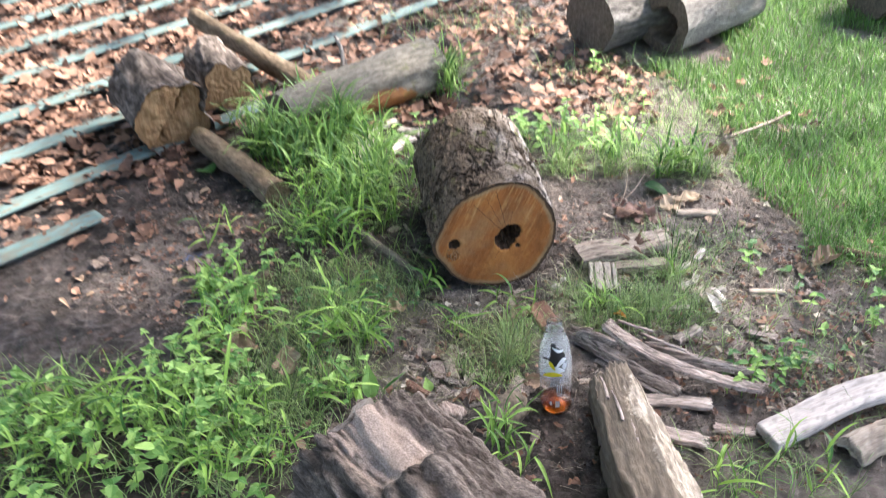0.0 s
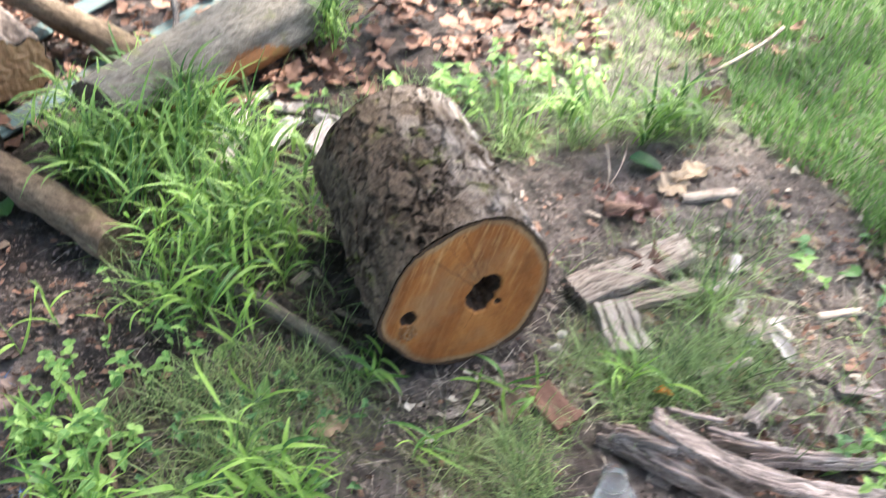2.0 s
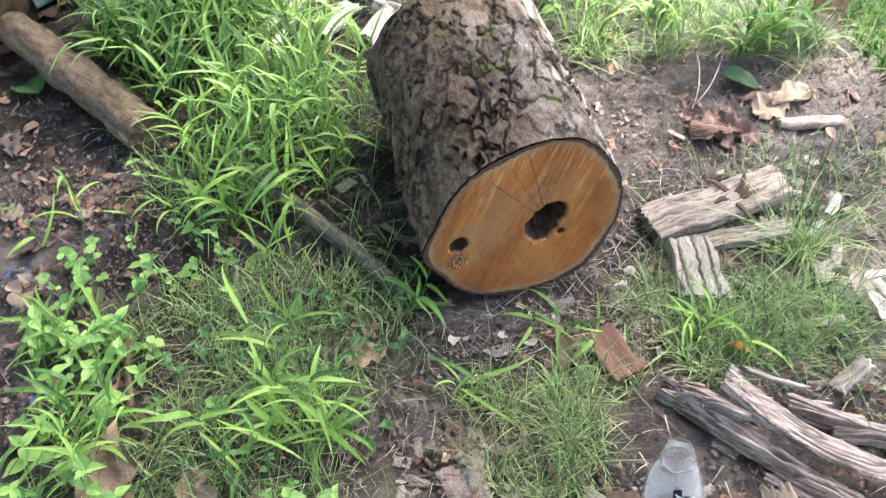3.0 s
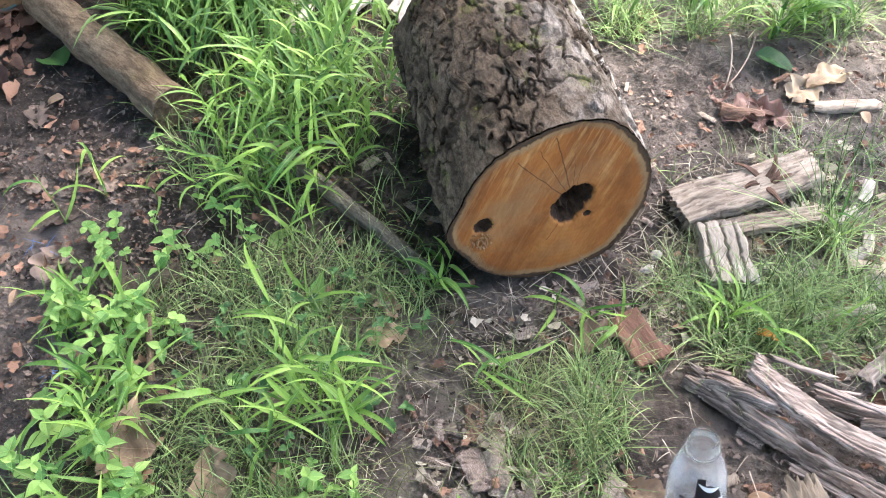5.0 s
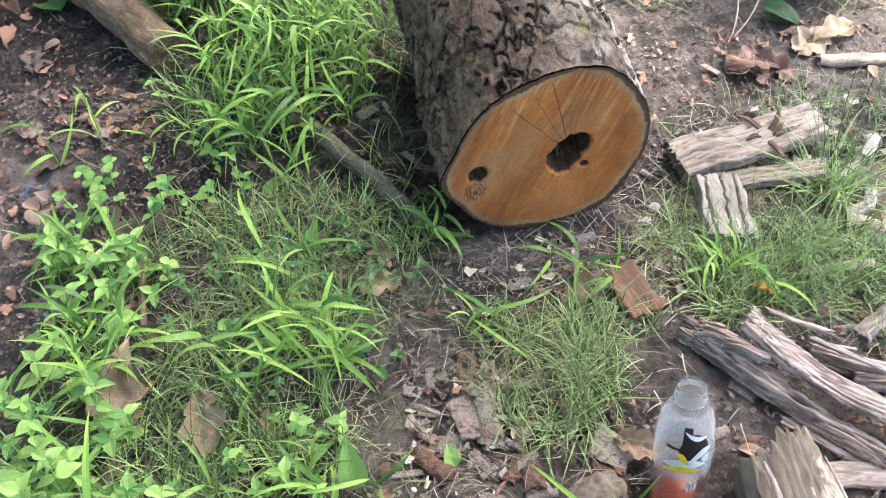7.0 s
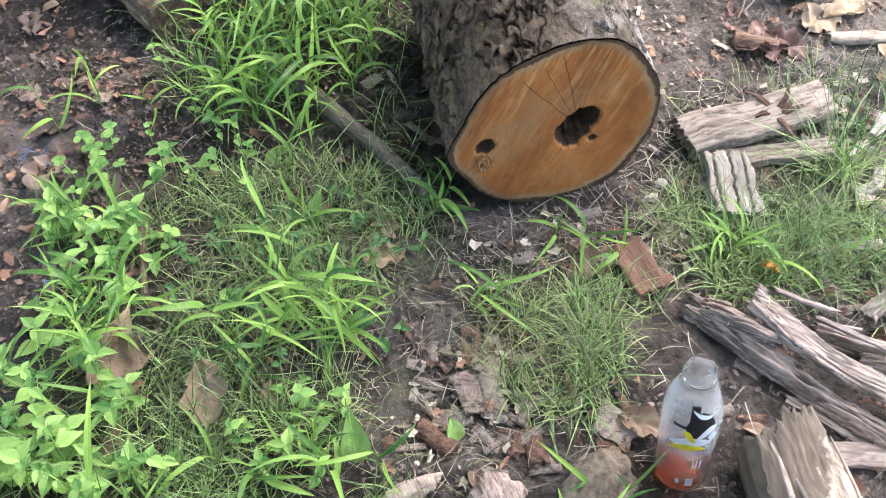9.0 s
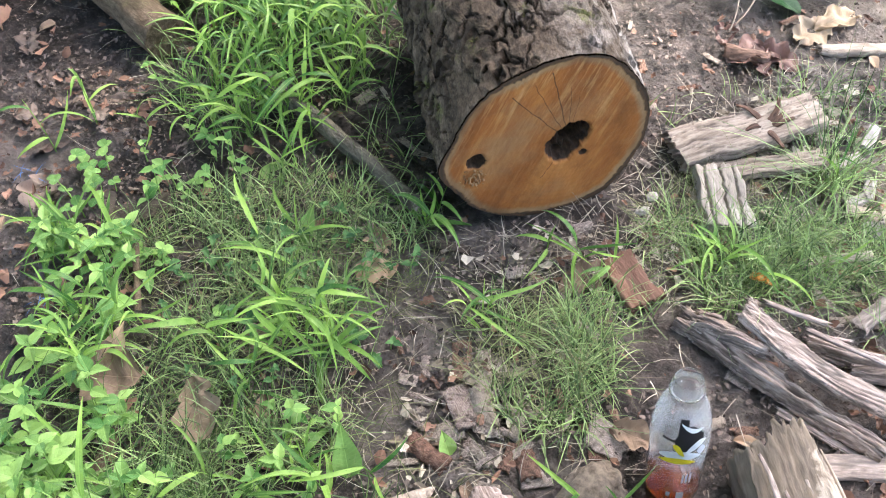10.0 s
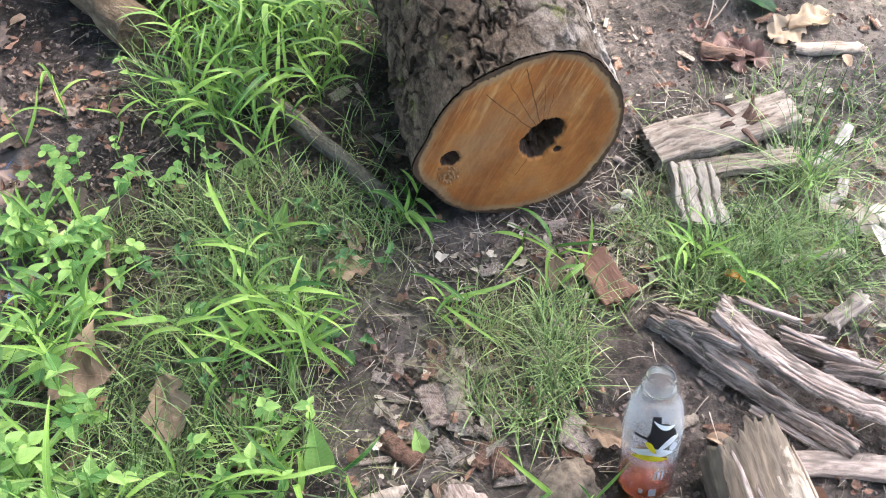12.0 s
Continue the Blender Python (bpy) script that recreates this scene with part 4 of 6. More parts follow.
# stone-like butt of wood beside the bottle, and two more lumps
def lump(p, size, mat, label, category, seed, name, turn=20):
    bm = bmesh.new()
    bmesh.ops.create_icosphere(bm, subdivisions=4, radius=1)
    for q in bm.verts:
        d = 1 + 0.32 * noise.noise(q.co * 1.4 + Vector((seed, 0, 0))) + 0.16 * noise.noise(q.co * 4 + Vector((seed, 0, 0))) + 0.07 * noise.noise(q.co * 11)
        q.co *= d
        q.co = Vector((q.co.x * size[0], q.co.y * size[1], q.co.z * size[2]))
    me = bpy.data.meshes.new(name)
    bm.to_mesh(me)
    bm.free()
    me.materials.append(mat)
    me.shade_smooth()
    return thing(name, me, label, category, pose(p[0], p[1], height(p[0], p[1]) + size[2] * 0.45, 0, 0, turn))


lump((0.130, 1.352), (0.034, 0.054, 0.026), M_STONE, "rounded grey-brown stone half sunk in mud", "stone", 4, "stone", -35)
lump((0.018, 1.352), (0.030, 0.024, 0.014), M_ROT, "grey weathered lump of wood on the mud", "lump", 2, "weathered_lump")
lump((-0.078, 1.366), (0.038, 0.011, 0.009), M_PALE, "pale weathered stick end on the ground", "lump", 5, "weathered_stick")
lump((0.288, 1.800), (0.009, 0.007, 0.006), M_SLAB, "small pale chip beside the sawn log", "chip", 11, "pale_chip")
lump((0.268, 1.772), (0.011, 0.006, 0.005), M_SLAB, "small pale chip beside the sawn log", "chip", 12, "pale_chip")
lump((1.50, 1.78), (0.05, 0.04, 0.02), M_STONE, "grey stone on muddy ground", "stone", 7, "stone")


# ---- sticks, branches and logs further back ----
def round_branch(p, q, r0, r1, seed, mat, label, name="fallen_branch", amp=0.004, bend=0.0, ends=M_ROT):
    length = dist(p, q)
    rows = max(30, int(length * 110))
    v, f, crack, rims = round_log(length, r0, r0, r1 / r0, "smooth", seed, 36, rows, amp=amp, lumps=0.10)
    t = v[:, 1] / length
    sway = bend * 4 * t * (1 - t) + np.array([0.25 * r0 * noise.noise((seed, k * 6, 2.0)) for k in t])
    v[:, 0] += sway
    v[:, 2] += np.array([0.2 * r0 * noise.noise((seed, k * 5, 8.0)) for k in t])
    ob = thing(name, mesh_of(name, v, f, mat, attrs={"crack": crack}), label, "branch", along(p, q))
    for k, (rim, y, inward) in enumerate(((rims[0], 0.0, 1), (rims[1], length, -1))):
        w, g, at = end_disc(rim, inward, (), 6, 0.004)
        w[:, 1] += y
        i = 0 if k == 0 else -1
        w[:, 0] += sway[i]
        w[:, 2] += 0.2 * r0 * noise.noise((seed, float(t[i]) * 5, 8.0))
        part("broken_end", mesh_of("broken_end", w, g, ends), ob)
    return ob


round_branch((-0.425, 2.128, 0.036), (-0.690, 2.425, 0.045), 0.037, 0.030, 21, M_BARK_SMOOTH, "thick bare brown branch lying on leaf litter", ends=M_BARK_SMOOTH)
round_branch((-0.045, 1.785, 0.012), (-0.300, 2.070, 0.020), 0.0118, 0.0112, 22, M_STICK, "thin grey-green stick lying in the grass", "stick", 0.002, 0.006)
round_branch((-0.385, 2.72, 0.045), (-0.86, 3.19, 0.11), 0.036, 0.030, 23, M_BARK_SMOOTH, "long bare grey-brown pole lying on leaves", "fallen_pole")
round_branch((-0.335, 2.86, 0.02), (-0.355, 3.03, 0.10), 0.008, 0.006, 26, M_BARK_GREY, "thin pale bent twig among dead leaves", "twig", 0.001, 0.02)
round_branch((-0.406, 1.632, 0.012), (-0.421, 1.735, 0.018), 0.0052, 0.0045, 27, M_BARK_SMOOTH, "thin brown twig in the weeds", "twig", 0.001)
round_branch((-0.44, 1.36, 0.008), (-0.41, 1.47, 0.01), 0.008, 0.007, 28, M_BARK_SMOOTH, "grey twig lying under weeds", "twig", 0.001)
round_branch((0.95, 1.90, 0.01), (1.30, 1.74, 0.015), 0.010, 0.008, 29, M_BARK_SMOOTH, "dark thin stick on muddy ground", "stick", 0.001)


def build_rotting_log():
    a, b = Vector((-0.46, 2.47, 0.075)), Vector((-0.035, 2.845, 0.080))
    length = (b - a).length
    v, f, crack, rims = round_log(length, 0.082, 0.078, 1.05, "smooth", 31.0, 80, 90, amp=0.006, lumps=0.14)
    tone = [max(0.0, min(1.0, 0.55 - (z - 0.004) / 0.05 + 0.8 * noise.noise((x * 9, y * 8, 2.0)))) * (1 if x > 0 else 0) * max(0.0, min(1.0, (0.50 - y) / 0.1)) for x, y, z in v]
    me = mesh_of("log_bark", v, f, M_BARK_ROT, attrs={"crack": crack, "tone": tone})
    ob = thing("rotting_log", me, "grey rotting log with bare orange wood on its underside", "log", along(a, b))
    for rim, y, inward in ((rims[0], 0.0, 1), (rims[1], length, -1)):
        w, g, at = end_disc(rim, inward, (), 10, 0.01)
        w[:, 1] += y
        part("broken_end", mesh_of("broken_end", w, g, M_DARKWOOD), ob)


build_rotting_log()


def split_log(a, b, r, seed, label, cracks=True):
    """A short log whose near end is split, tan inside."""
    a, b = Vector(a), Vector(b)
    length = (b - a).length
    v, f, crack, rims = round_log(length, r, r * 0.95, 1.0, "ridges", seed, 80, 50, amp=0.008, lumps=0.34)
    ob = thing("split_log", mesh_of("log_bark", v, f, M_BARK_RIDGE, attrs={"crack": crack}), label, "log", along(a, b))
    for rim, y, inward, name in ((rims[0], 0.0, 1, "split_end"), (rims[1], length, -1, "back_end")):
        w, g, at = end_disc(rim - 0.003, inward, (), 40, 0.005)
        dark = np.zeros(len(w))
        if cracks and inward == 1:
            for i, q in enumerate(w):
                u = q[0] * 0.80 - q[2] * 0.6 + 0.018 * noise.noise((q[2] * 16, q[0] * 16, seed)) + 0.012
                k = max(0.0, 1 - abs(u) / 0.009)
                dark[i] = min(1.0, 1.6 * k)
                q[1] += 0.05 * k + 0.035 * (u > 0) + 0.01 * noise.noise((q[0] * 30, q[2] * 30, seed))
        w[:, 1] += y
        part(name, mesh_of(name, w, g, M_TAN, attrs={"crack": dark}), ob, "tan split wood with a dark crack")
    return ob


split_log((-0.745, 2.405, 0.108), (-0.880, 2.64, 0.108), 0.112, 41.0, "short split log, tan cracked end, grey bark, among dead leaves")
split_log((-0.645, 2.66, 0.085), (-0.755, 2.86, 0.095), 0.083, 44.0, "dark split log chunk with tan inner wood", False)


def far_log(a, b, r, seed, mat, endmat, label, hollow=0.0):
    a, b = Vector(a), Vector(b)
    length = (b - a).length
    v, f, crack, rims = round_log(length, r, r, 1.0, "ridges" if not hollow else "smooth", seed, 64, 40, amp=0.006, lumps=0.1)
    ob = thing("far_log", mesh_of("log_bark", v, f, mat, attrs={"crack": crack}), label, "log", along(a, b), "logs at the grass edge")
    for rim, y, inward, name in ((rims[0], 0.0, 1, "front_end"), (rims[1], length, -1, "back_end")):
        w, g, at = end_disc(rim, inward, ((0.0, -0.01, hollow, 0.12),) if hollow and inward == 1 else (), 30)
        w[:, 1] += y
        part(name, mesh_of(name, w, g, endmat, attrs=at), ob)
    return ob


far_log((0.505, 3.13, 0.115), (0.86, 3.40, 0.115), 0.115, 51.0, M_BARK_GREY, M_DARKWOOD, "sawn log with a dark old cut end on the grass")
far_log((0.755, 3.12, 0.110), (1.10, 3.42, 0.115), 0.110, 53.0, M_BARK_GREY, M_DARKWOOD, "pale barkless log with a dark hollow end", 0.06)
far_log((1.56, 3.42, 0.13), (2.1, 3.60, 0.13), 0.13, 55.0, M_DARKWOOD, M_DARKWOOD, "dark old log at the edge of the grass")


# ---- teal slats lying under the leaves ----
def build_slats():
    d, nrm = Vector((0.70, 0.714, 0)), Vector((0.714, -0.70, 0))
    rng = random.Random(3)
    for i, c in enumerate((-2.06, -2.275, -2.53, -2.775, -3.04, -3.285, -3.51, -3.74, -3.98)):
        start = {0: 0.05, 1: 0.35}.get(i, -0.9)
        stop = {0: 0.86, 1: 2.15}.get(i, 3.0)
        length = stop - start
        p = nrm * c + d * start
        q = nrm * c + d * stop
        z = -0.002 + rng.uniform(0, 0.005)
        bar = rough_bar(length, 0.060, 0.011, 70 + i, 60, 12, "rect", 0.03, 0.004, 0.0, 0.006, (1, 1), 0.3)
        thing("painted_slat", bar_mesh("painted_slat", bar, M_TEAL), "faded teal painted wooden slat half covered with dead leaves", "slat",
              along((p.x, p.y, z), (q.x, q.y, z + 0.012)), "teal slats on the ground")


build_slats()


# ---- plants and litter ----
def scatter(n, cx, cy, rx, ry, rng, edge=1.0):
    """n places in a soft oval."""
    a, r = rng.uniform(0, 2 * np.pi, n), np.sqrt(rng.uniform(0, 1, n)) ** edge
    return np.stack([cx + rx * r * np.cos(a), cy + ry * r * np.sin(a)], 1)


LOG_A, LOG_B = np.array((0.115, 1.905)), np.array((0.078, 2.175))


def clear_of_log(xy, margin=0.135):
    d = LOG_B - LOG_A
    t = np.clip(((xy - LOG_A) @ d) / (d @ d), 0, 1)
    return np.linalg.norm(xy - LOG_A - t[:, None] * d, axis=1) > margin


def off_bare(xy, rough=0.35):
    """True where the mud is not trodden bare."""
    keep = np.ones(len(xy), bool)
    edge = np.array([rough * noise.noise((x * 22, y * 22, 40.0)) for x, y in xy])
    for cx, cy, rx, ry in BARE:
        keep &= np.hypot((xy[:, 0] - cx) / rx, (xy[:, 1] - cy) / ry) > 1 + edge
    return keep


def with_z(xy, sink=0.003):
    return np.concatenate([xy, heights(xy)[:, None] - sink], 1)


# oval patches: centre, radii, count, blade length
FINE = (
    (-0.24, 1.73, 0.20, 0.13, 3400, 0.055), (0.105, 1.535, 0.075, 0.085, 1900, 0.060), (0.42, 1.655, 0.17, 0.055, 2000, 0.070), (0.50, 1.74, 0.10, 0.06, 700, 0.075),
    (0.535, 1.80, 0.022, 0.030, 190, 0.15), (0.30, 1.72, 0.045, 0.08, 420, 0.065), (0.20, 1.62, 0.06, 0.04, 260, 0.05), (-0.30, 1.54, 0.20, 0.14, 2600, 0.06), (-0.22, 1.40, 0.14, 0.07, 1300, 0.06), (-0.14, 1.385, 0.07, 0.04, 420, 0.06),
    (0.40, 2.36, 0.20, 0.09, 2200, 0.08), (0.20, 2.40, 0.20, 0.14, 1500, 0.08), (0.66, 2.30, 0.10, 0.08, 900, 0.10), (0.62, 1.92, 0.14, 0.10, 500, 0.06),
    (-0.62, 1.30, 0.34, 0.20, 3200, 0.08), (-0.30, 1.24, 0.25, 0.12, 1600, 0.07), (0.62, 1.52, 0.14, 0.06, 260, 0.06), (0.56, 1.18, 0.22, 0.08, 700, 0.07),
    (-0.14, 1.92, 0.10, 0.14, 420, 0.05), (0.40, 1.95, 0.12, 0.04, 300, 0.05), (0.78, 1.62, 0.14, 0.12, 400, 0.05), (0.92, 1.52, 0.30, 0.20, 900, 0.06), (1.15, 1.80, 0.25, 0.12, 700, 0.06), (1.05, 1.30, 0.3, 0.12, 700, 0.07), (0.70, 2.62, 0.2, 0.16, 1800, 0.07), (-0.02, 2.82, 0.06, 0.07, 520, 0.15),
    (0.62, 2.98, 0.28, 0.12, 900, 0.07), (0.05, 3.35, 0.35, 0.15, 900, 0.08), (-0.25, 2.25, 0.22, 0.22, 2200, 0.09), (-0.28, 2.02, 0.12, 0.10, 700, 0.08),
)


def build_fine_grass():
    rng = np.random.default_rng(11)
    xy, ln = [], []
    for cx, cy, rx, ry, n, l in FINE:
        n = int(n * 0.7)
        p = scatter(n, cx, cy, rx * 1.1, ry * 1.1, rng, 1.15)
        xy.append(p)
        ln.append(l * rng.uniform(0.5, 1.6, n))
    xy, ln = np.concatenate(xy), np.concatenate(ln)
    clump = np.array([noise.noise((x * 16, y * 16, 3.0)) for x, y in xy])
    clump += 0.7 * np.array([noise.noise((x * 7, y * 7, 5.0)) for x, y in xy])
    keep = clear_of_log(xy) & (clump > -0.08) & (off_bare(xy) | (rng.uniform(0, 1, len(xy)) < 0.05))
    xy, ln = xy[keep], ln[keep]
    n = len(xy)
    v, f = ribbons(with_z(xy), rng.uniform(0, 2 * np.pi, n), ln, rng.uniform(0.0010, 0.0026, n), rng.uniform(0.15, 1.2, n), rng.uniform(0.1, 1.6, n), 5, sway=rng.normal(0, 0.7, n))
    thing("fine_grass", mesh_of("fine_grass", v, f, M_GRASS), "thin green grass growing in patches on mud", "grass", kind="stuff")


def build_lawn():
    rng = np.random.default_rng(12)
    n = 110000
    xy = np.stack([0.55 + 2.2 * rng.uniform(0, 1, n) ** 1.2, 1.5 + 3.3 * rng.uniform(0, 1, n) ** 1.2], 1)
    edge = 0.86 - 0.22 * (xy[:, 1] - 2.1) + np.array([0.16 * noise.noise((x * 3, y * 3, 6.0)) for x, y in xy])
    bare = np.array([noise.noise((x * 2.6, y * 2.6, 12.0)) + 0.4 * noise.noise((x * 12, y * 12, 1.0)) for x, y in xy])
    keep = (xy[:, 0] > np.maximum(edge, 0.55)) & (bare > -0.62) & (xy[:, 1] > 1.70 + 0.45 * bare) & (xy[:, 0] < 2.3 + 0.9 * bare) & (xy[:, 1] < 4.35 + 0.9 * bare) & ~((xy[:, 1] > 3.0) & (xy[:, 0] < 1.0) & (xy[:, 0] > 0.5)) & ~((xy[:, 1] < 1.85) & (xy[:, 0] < 1.0))
    xy = xy[keep]
    n = len(xy)
    v, f = ribbons(with_z(xy), rng.uniform(0, 2 * np.pi, n), rng.uniform(0.03, 0.085, n), rng.uniform(0.002, 0.0042, n), rng.uniform(0.1, 0.9, n), rng.uniform(0.2, 1.4, n), 3, sway=rng.normal(0, 0.6, n))
    # the grass goes on thinly past the clearing
    k = 46000
    far = np.stack([rng.uniform(-1.5, 8.0, k), rng.uniform(-1.5, 9.0, k)], 1)
    out = np.array([noise.noise((x * 0.9, y * 0.9, 17.0)) + 0.5 * noise.noise((x * 4, y * 4, 18.0)) for x, y in far])
    out -= np.clip(np.hypot(far[:, 0] - 2.2, far[:, 1] - 3.4) - 3.0, 0, 9) * 0.22
    far = far[((far[:, 0] > 2.3) | (far[:, 1] > 4.4)) & (out > -0.25) & (far[:, 0] > 0.6 - 0.1 * far[:, 1])]
    k = len(far)
    w, g = ribbons(with_z(far), rng.uniform(0, 2 * np.pi, k), rng.uniform(0.06, 0.13, k), rng.uniform(0.006, 0.011, k), rng.uniform(0.2, 1.1, k), rng.uniform(0.2, 1.4, k), 2)
    f = np.concatenate([f, g + len(v)]) if g.shape[1] == f.shape[1] else f
    v = np.concatenate([v, w])
    thing("lawn", mesh_of("lawn", v, f, M_LAWN), "short bright green trodden lawn grass", "grass", kind="stuff")


def build_straw():
    rng = np.random.default_rng(13)
    n = 3000
    xy = np.stack([rng.uniform(-0.9, 1.2, n), rng.uniform(1.1, 2.6, n)], 1)
    near = scatter(260, -0.15, 1.70, 0.30, 0.16, rng)
    near2 = scatter(60, 0.12, 1.66, 0.2, 0.10, rng)
    near3 = np.concatenate([scatter(1900, 0.50, 1.82, 0.34, 0.26, rng), scatter(110, 0.0, 1.48, 0.16, 0.14, rng), scatter(480, 0.14, 1.70, 0.17, 0.06, rng)])
    xy = np.concatenate([xy, near, near2, near3])
    xy = xy[np.hypot(xy[:, 0] - 0.36, xy[:, 1] - 2.12) > 0.14]
    k = np.array([noise.noise((x * 5, y * 5, 8.0)) for x, y in xy])
    xy = xy[clear_of_log(xy, 0.12) & (k > -0.25) & ((xy[:, 0] > -0.40) | (rng.uniform(0, 1, len(xy)) < 0.22)) & ~((np.abs(xy[:, 0] - 0.12) < 0.15) & (np.abs(xy[:, 1] - 1.70) < 0.08) & (rng.uniform(0, 1, len(xy)) < 0.6)) & ~((xy[:, 0] < 0.02) & (xy[:, 0] > -0.2) & (xy[:, 1] > 1.86))]
    n = len(xy)
    v, f = ribbons(with_z(xy, -0.003), rng.uniform(0, 2 * np.pi, n), rng.uniform(0.012, 0.06, n), rng.uniform(0.0006, 0.0014, n), rng.uniform(1.15, 1.5, n), rng.uniform(-0.1, 0.45, n), 5, sway=rng.normal(0, 0.5, n))
    thing("dry_straw", mesh_of("dry_straw", v, f, M_STRAW), "dry pale grass straws strewn on the mud", "straw", kind="stuff")
    m = 900
    curl = np.concatenate([scatter(m, -0.24, 1.71, 0.22, 0.14, rng), scatter(650, 0.10, 1.56, 0.10, 0.09, rng), scatter(900, 0.44, 1.72, 0.20, 0.12, rng), scatter(400, -0.30, 1.5, 0.2, 0.12, rng), scatter(90, -0.08, 1.42, 0.12, 0.08, rng)])
    m = len(curl)
    w, g = ribbons(with_z(curl), rng.uniform(0, 2 * np.pi, m), rng.uniform(0.04, 0.10, m), rng.uniform(0.0007, 0.0012, m), rng.uniform(0.3, 1.2, m), rng.uniform(0.6, 2.2, m), 7, sway=rng.normal(0, 0.8, m))
    thing("withered_grass", mesh_of("withered_grass", w, g, M_DRYGRASS), "withered olive and tan curled grass threads", "grass", kind="stuff")


def flakes(xy, size, rng, mat, name, label, category, tall=0.35):
    """Small bent scraps strewn flat, as one mesh."""
    n = len(xy)
    k = 9
    a = np.linspace(0, 2 * np.pi, k, endpoint=False)[None] + rng.uniform(0, 0.45, (n, k))
    r = size[:, None] * rng.uniform(0.35, 1.0, (n, k))
    ratio = rng.uniform(0.35, 0.95, n)[:, None]
    x, y = np.cos(a) * r, np.sin(a) * r * ratio
    turn = rng.uniform(0, 2 * np.pi, n)[:, None]
    X, Y = x * np.cos(turn) - y * np.sin(turn), x * np.sin(turn) + y * np.cos(turn)
    tilt = rng.uniform(-tall, tall, (n, 2))
    Z = X * tilt[:, :1] + Y * tilt[:, 1:] + rng.uniform(0, 0.35, (n, k)) * size[:, None]
    base = with_z(xy, -0.003)
    base[:, 2] += rng.uniform(0, 0.5, n) * size
    rim = np.stack([X, Y, Z], -1) + base[:, None]
    mid = base + np.array([0, 0, 1.0]) * (rng.uniform(-0.15, 0.3, n) * size)[:, None]
    v = np.concatenate([rim, mid[:, None]], 1).reshape(-1, 3)
    j = np.arange(k)
    f = np.stack([j, (j + 1) % k, np.full(k, k)], 1)[None] + (np.arange(n) * (k + 1))[:, None, None]
    return thing(name, mesh_of(name, v, f.reshape(-1, 3), mat, False), label, category, kind="stuff")


def build_litter():
    rng = np.random.default_rng(14)
    n = 15000
    xy = np.stack([rng.uniform(-2.6, 1.1, n), 2.15 + 3.0 * rng.uniform(0, 1, n) ** 1.3], 1)
    edge = np.array([0.12 * noise.noise((x * 4, y * 4, 2.0)) for x, y in xy])
    left = (xy[:, 0] < -0.66 + edge) & (xy[:, 1] > 2.22 + edge)
    back = (xy[:, 1] > 2.52 + edge) & (xy[:, 0] < 0.62 + edge)
    far = (xy[:, 1] > 2.5) & (rng.uniform(0, 1, n) < 0.15)
    low = np.array([noise.noise((x * 2.2, y * 2.2, 21.0)) for x, y in xy]) > -0.38
    xy = xy[(left | back) & low | far]
    xy = np.concatenate([xy, np.stack([rng.uniform(-2.0, -0.7, 2600), rng.uniform(2.3, 4.0, 2600)], 1), np.stack([rng.uniform(-1.3, -0.72, 380), rng.uniform(1.95, 2.3, 380)], 1)[:160]])
    xy = xy[rng.permutation(len(xy))]
    n = len(xy)
    base = with_z(xy, -0.004)
    base[:, 2] += rng.uniform(0.0, 0.022, n)
    size = 0.012 + 0.046 * rng.uniform(0, 1, n) ** 1.4
    v, f = ribbons(base, rng.uniform(0, 6.28, n), size, size * rng.uniform(0.35, 0.8, n), rng.uniform(1.2, 1.75, n), rng.uniform(-0.9, 0.7, n), 5, 0.12, "lance", rng.uniform(-0.6, 0.6, n))
    v += rng.normal(0, 1, v.shape) * np.repeat(size, 18)[:, None] * 0.055
    thing("leaf_litter", mesh_of("leaf_litter", v, f, M_LITTER), "red-brown dead leaves covering the ground", "dead leaves", kind="stuff")
    m = 1400
    xy = np.stack([rng.uniform(-1.0, 1.2, m), rng.uniform(1.15, 2.5, m)], 1)
    xy = np.concatenate([xy, scatter(700, 0.95, 1.62, 0.45, 0.36, rng), scatter(320, -0.60, 1.88, 0.22, 0.24, rng), scatter(250, 0.62, 1.42, 0.2, 0.16, rng)])
    xy = xy[clear_of_log(xy, 0.12)]
    flakes(xy, 0.003 + 0.012 * rng.uniform(0, 1, len(xy)) ** 1.6, rng, M_LITTER, "leaf_scraps", "scraps of dead brown leaf on mud", "dead leaves")
    pale = np.concatenate([scatter(300, 0.78, 1.72, 0.36, 0.40, rng), scatter(70, 0.14, 1.68, 0.17, 0.07, rng), scatter(60, 0.0, 1.46, 0.1, 0.1, rng), scatter(70, 0.48, 1.90, 0.14, 0.08, rng)])
    pale = pale[clear_of_log(pale, 0.12)]
    flakes(pale, 0.003 + 0.012 * rng.uniform(0, 1, len(pale)) ** 1.8, rng, M_STRAW, "pale_leaf_scraps", "bleached scraps of dry leaf and bark on trodden mud", "debris")
    m = 34000
    xy = np.stack([rng.uniform(-0.8, 1.0, m), rng.uniform(1.2, 2.3, m)], 1)
    xy = np.concatenate([xy, scatter(1400, -0.04, 1.46, 0.12, 0.1, rng), scatter(900, 0.42, 1.40, 0.26, 0.16, rng), scatter(1500, 0.17, 1.66, 0.2, 0.09, rng), scatter(1300, 0.62, 1.92, 0.3, 0.26, rng), scatter(900, -0.55, 1.95, 0.2, 0.2, rng), scatter(4500, -0.58, 1.86, 0.22, 0.24, rng), scatter(4000, 0.95, 1.65, 0.5, 0.4, rng)])
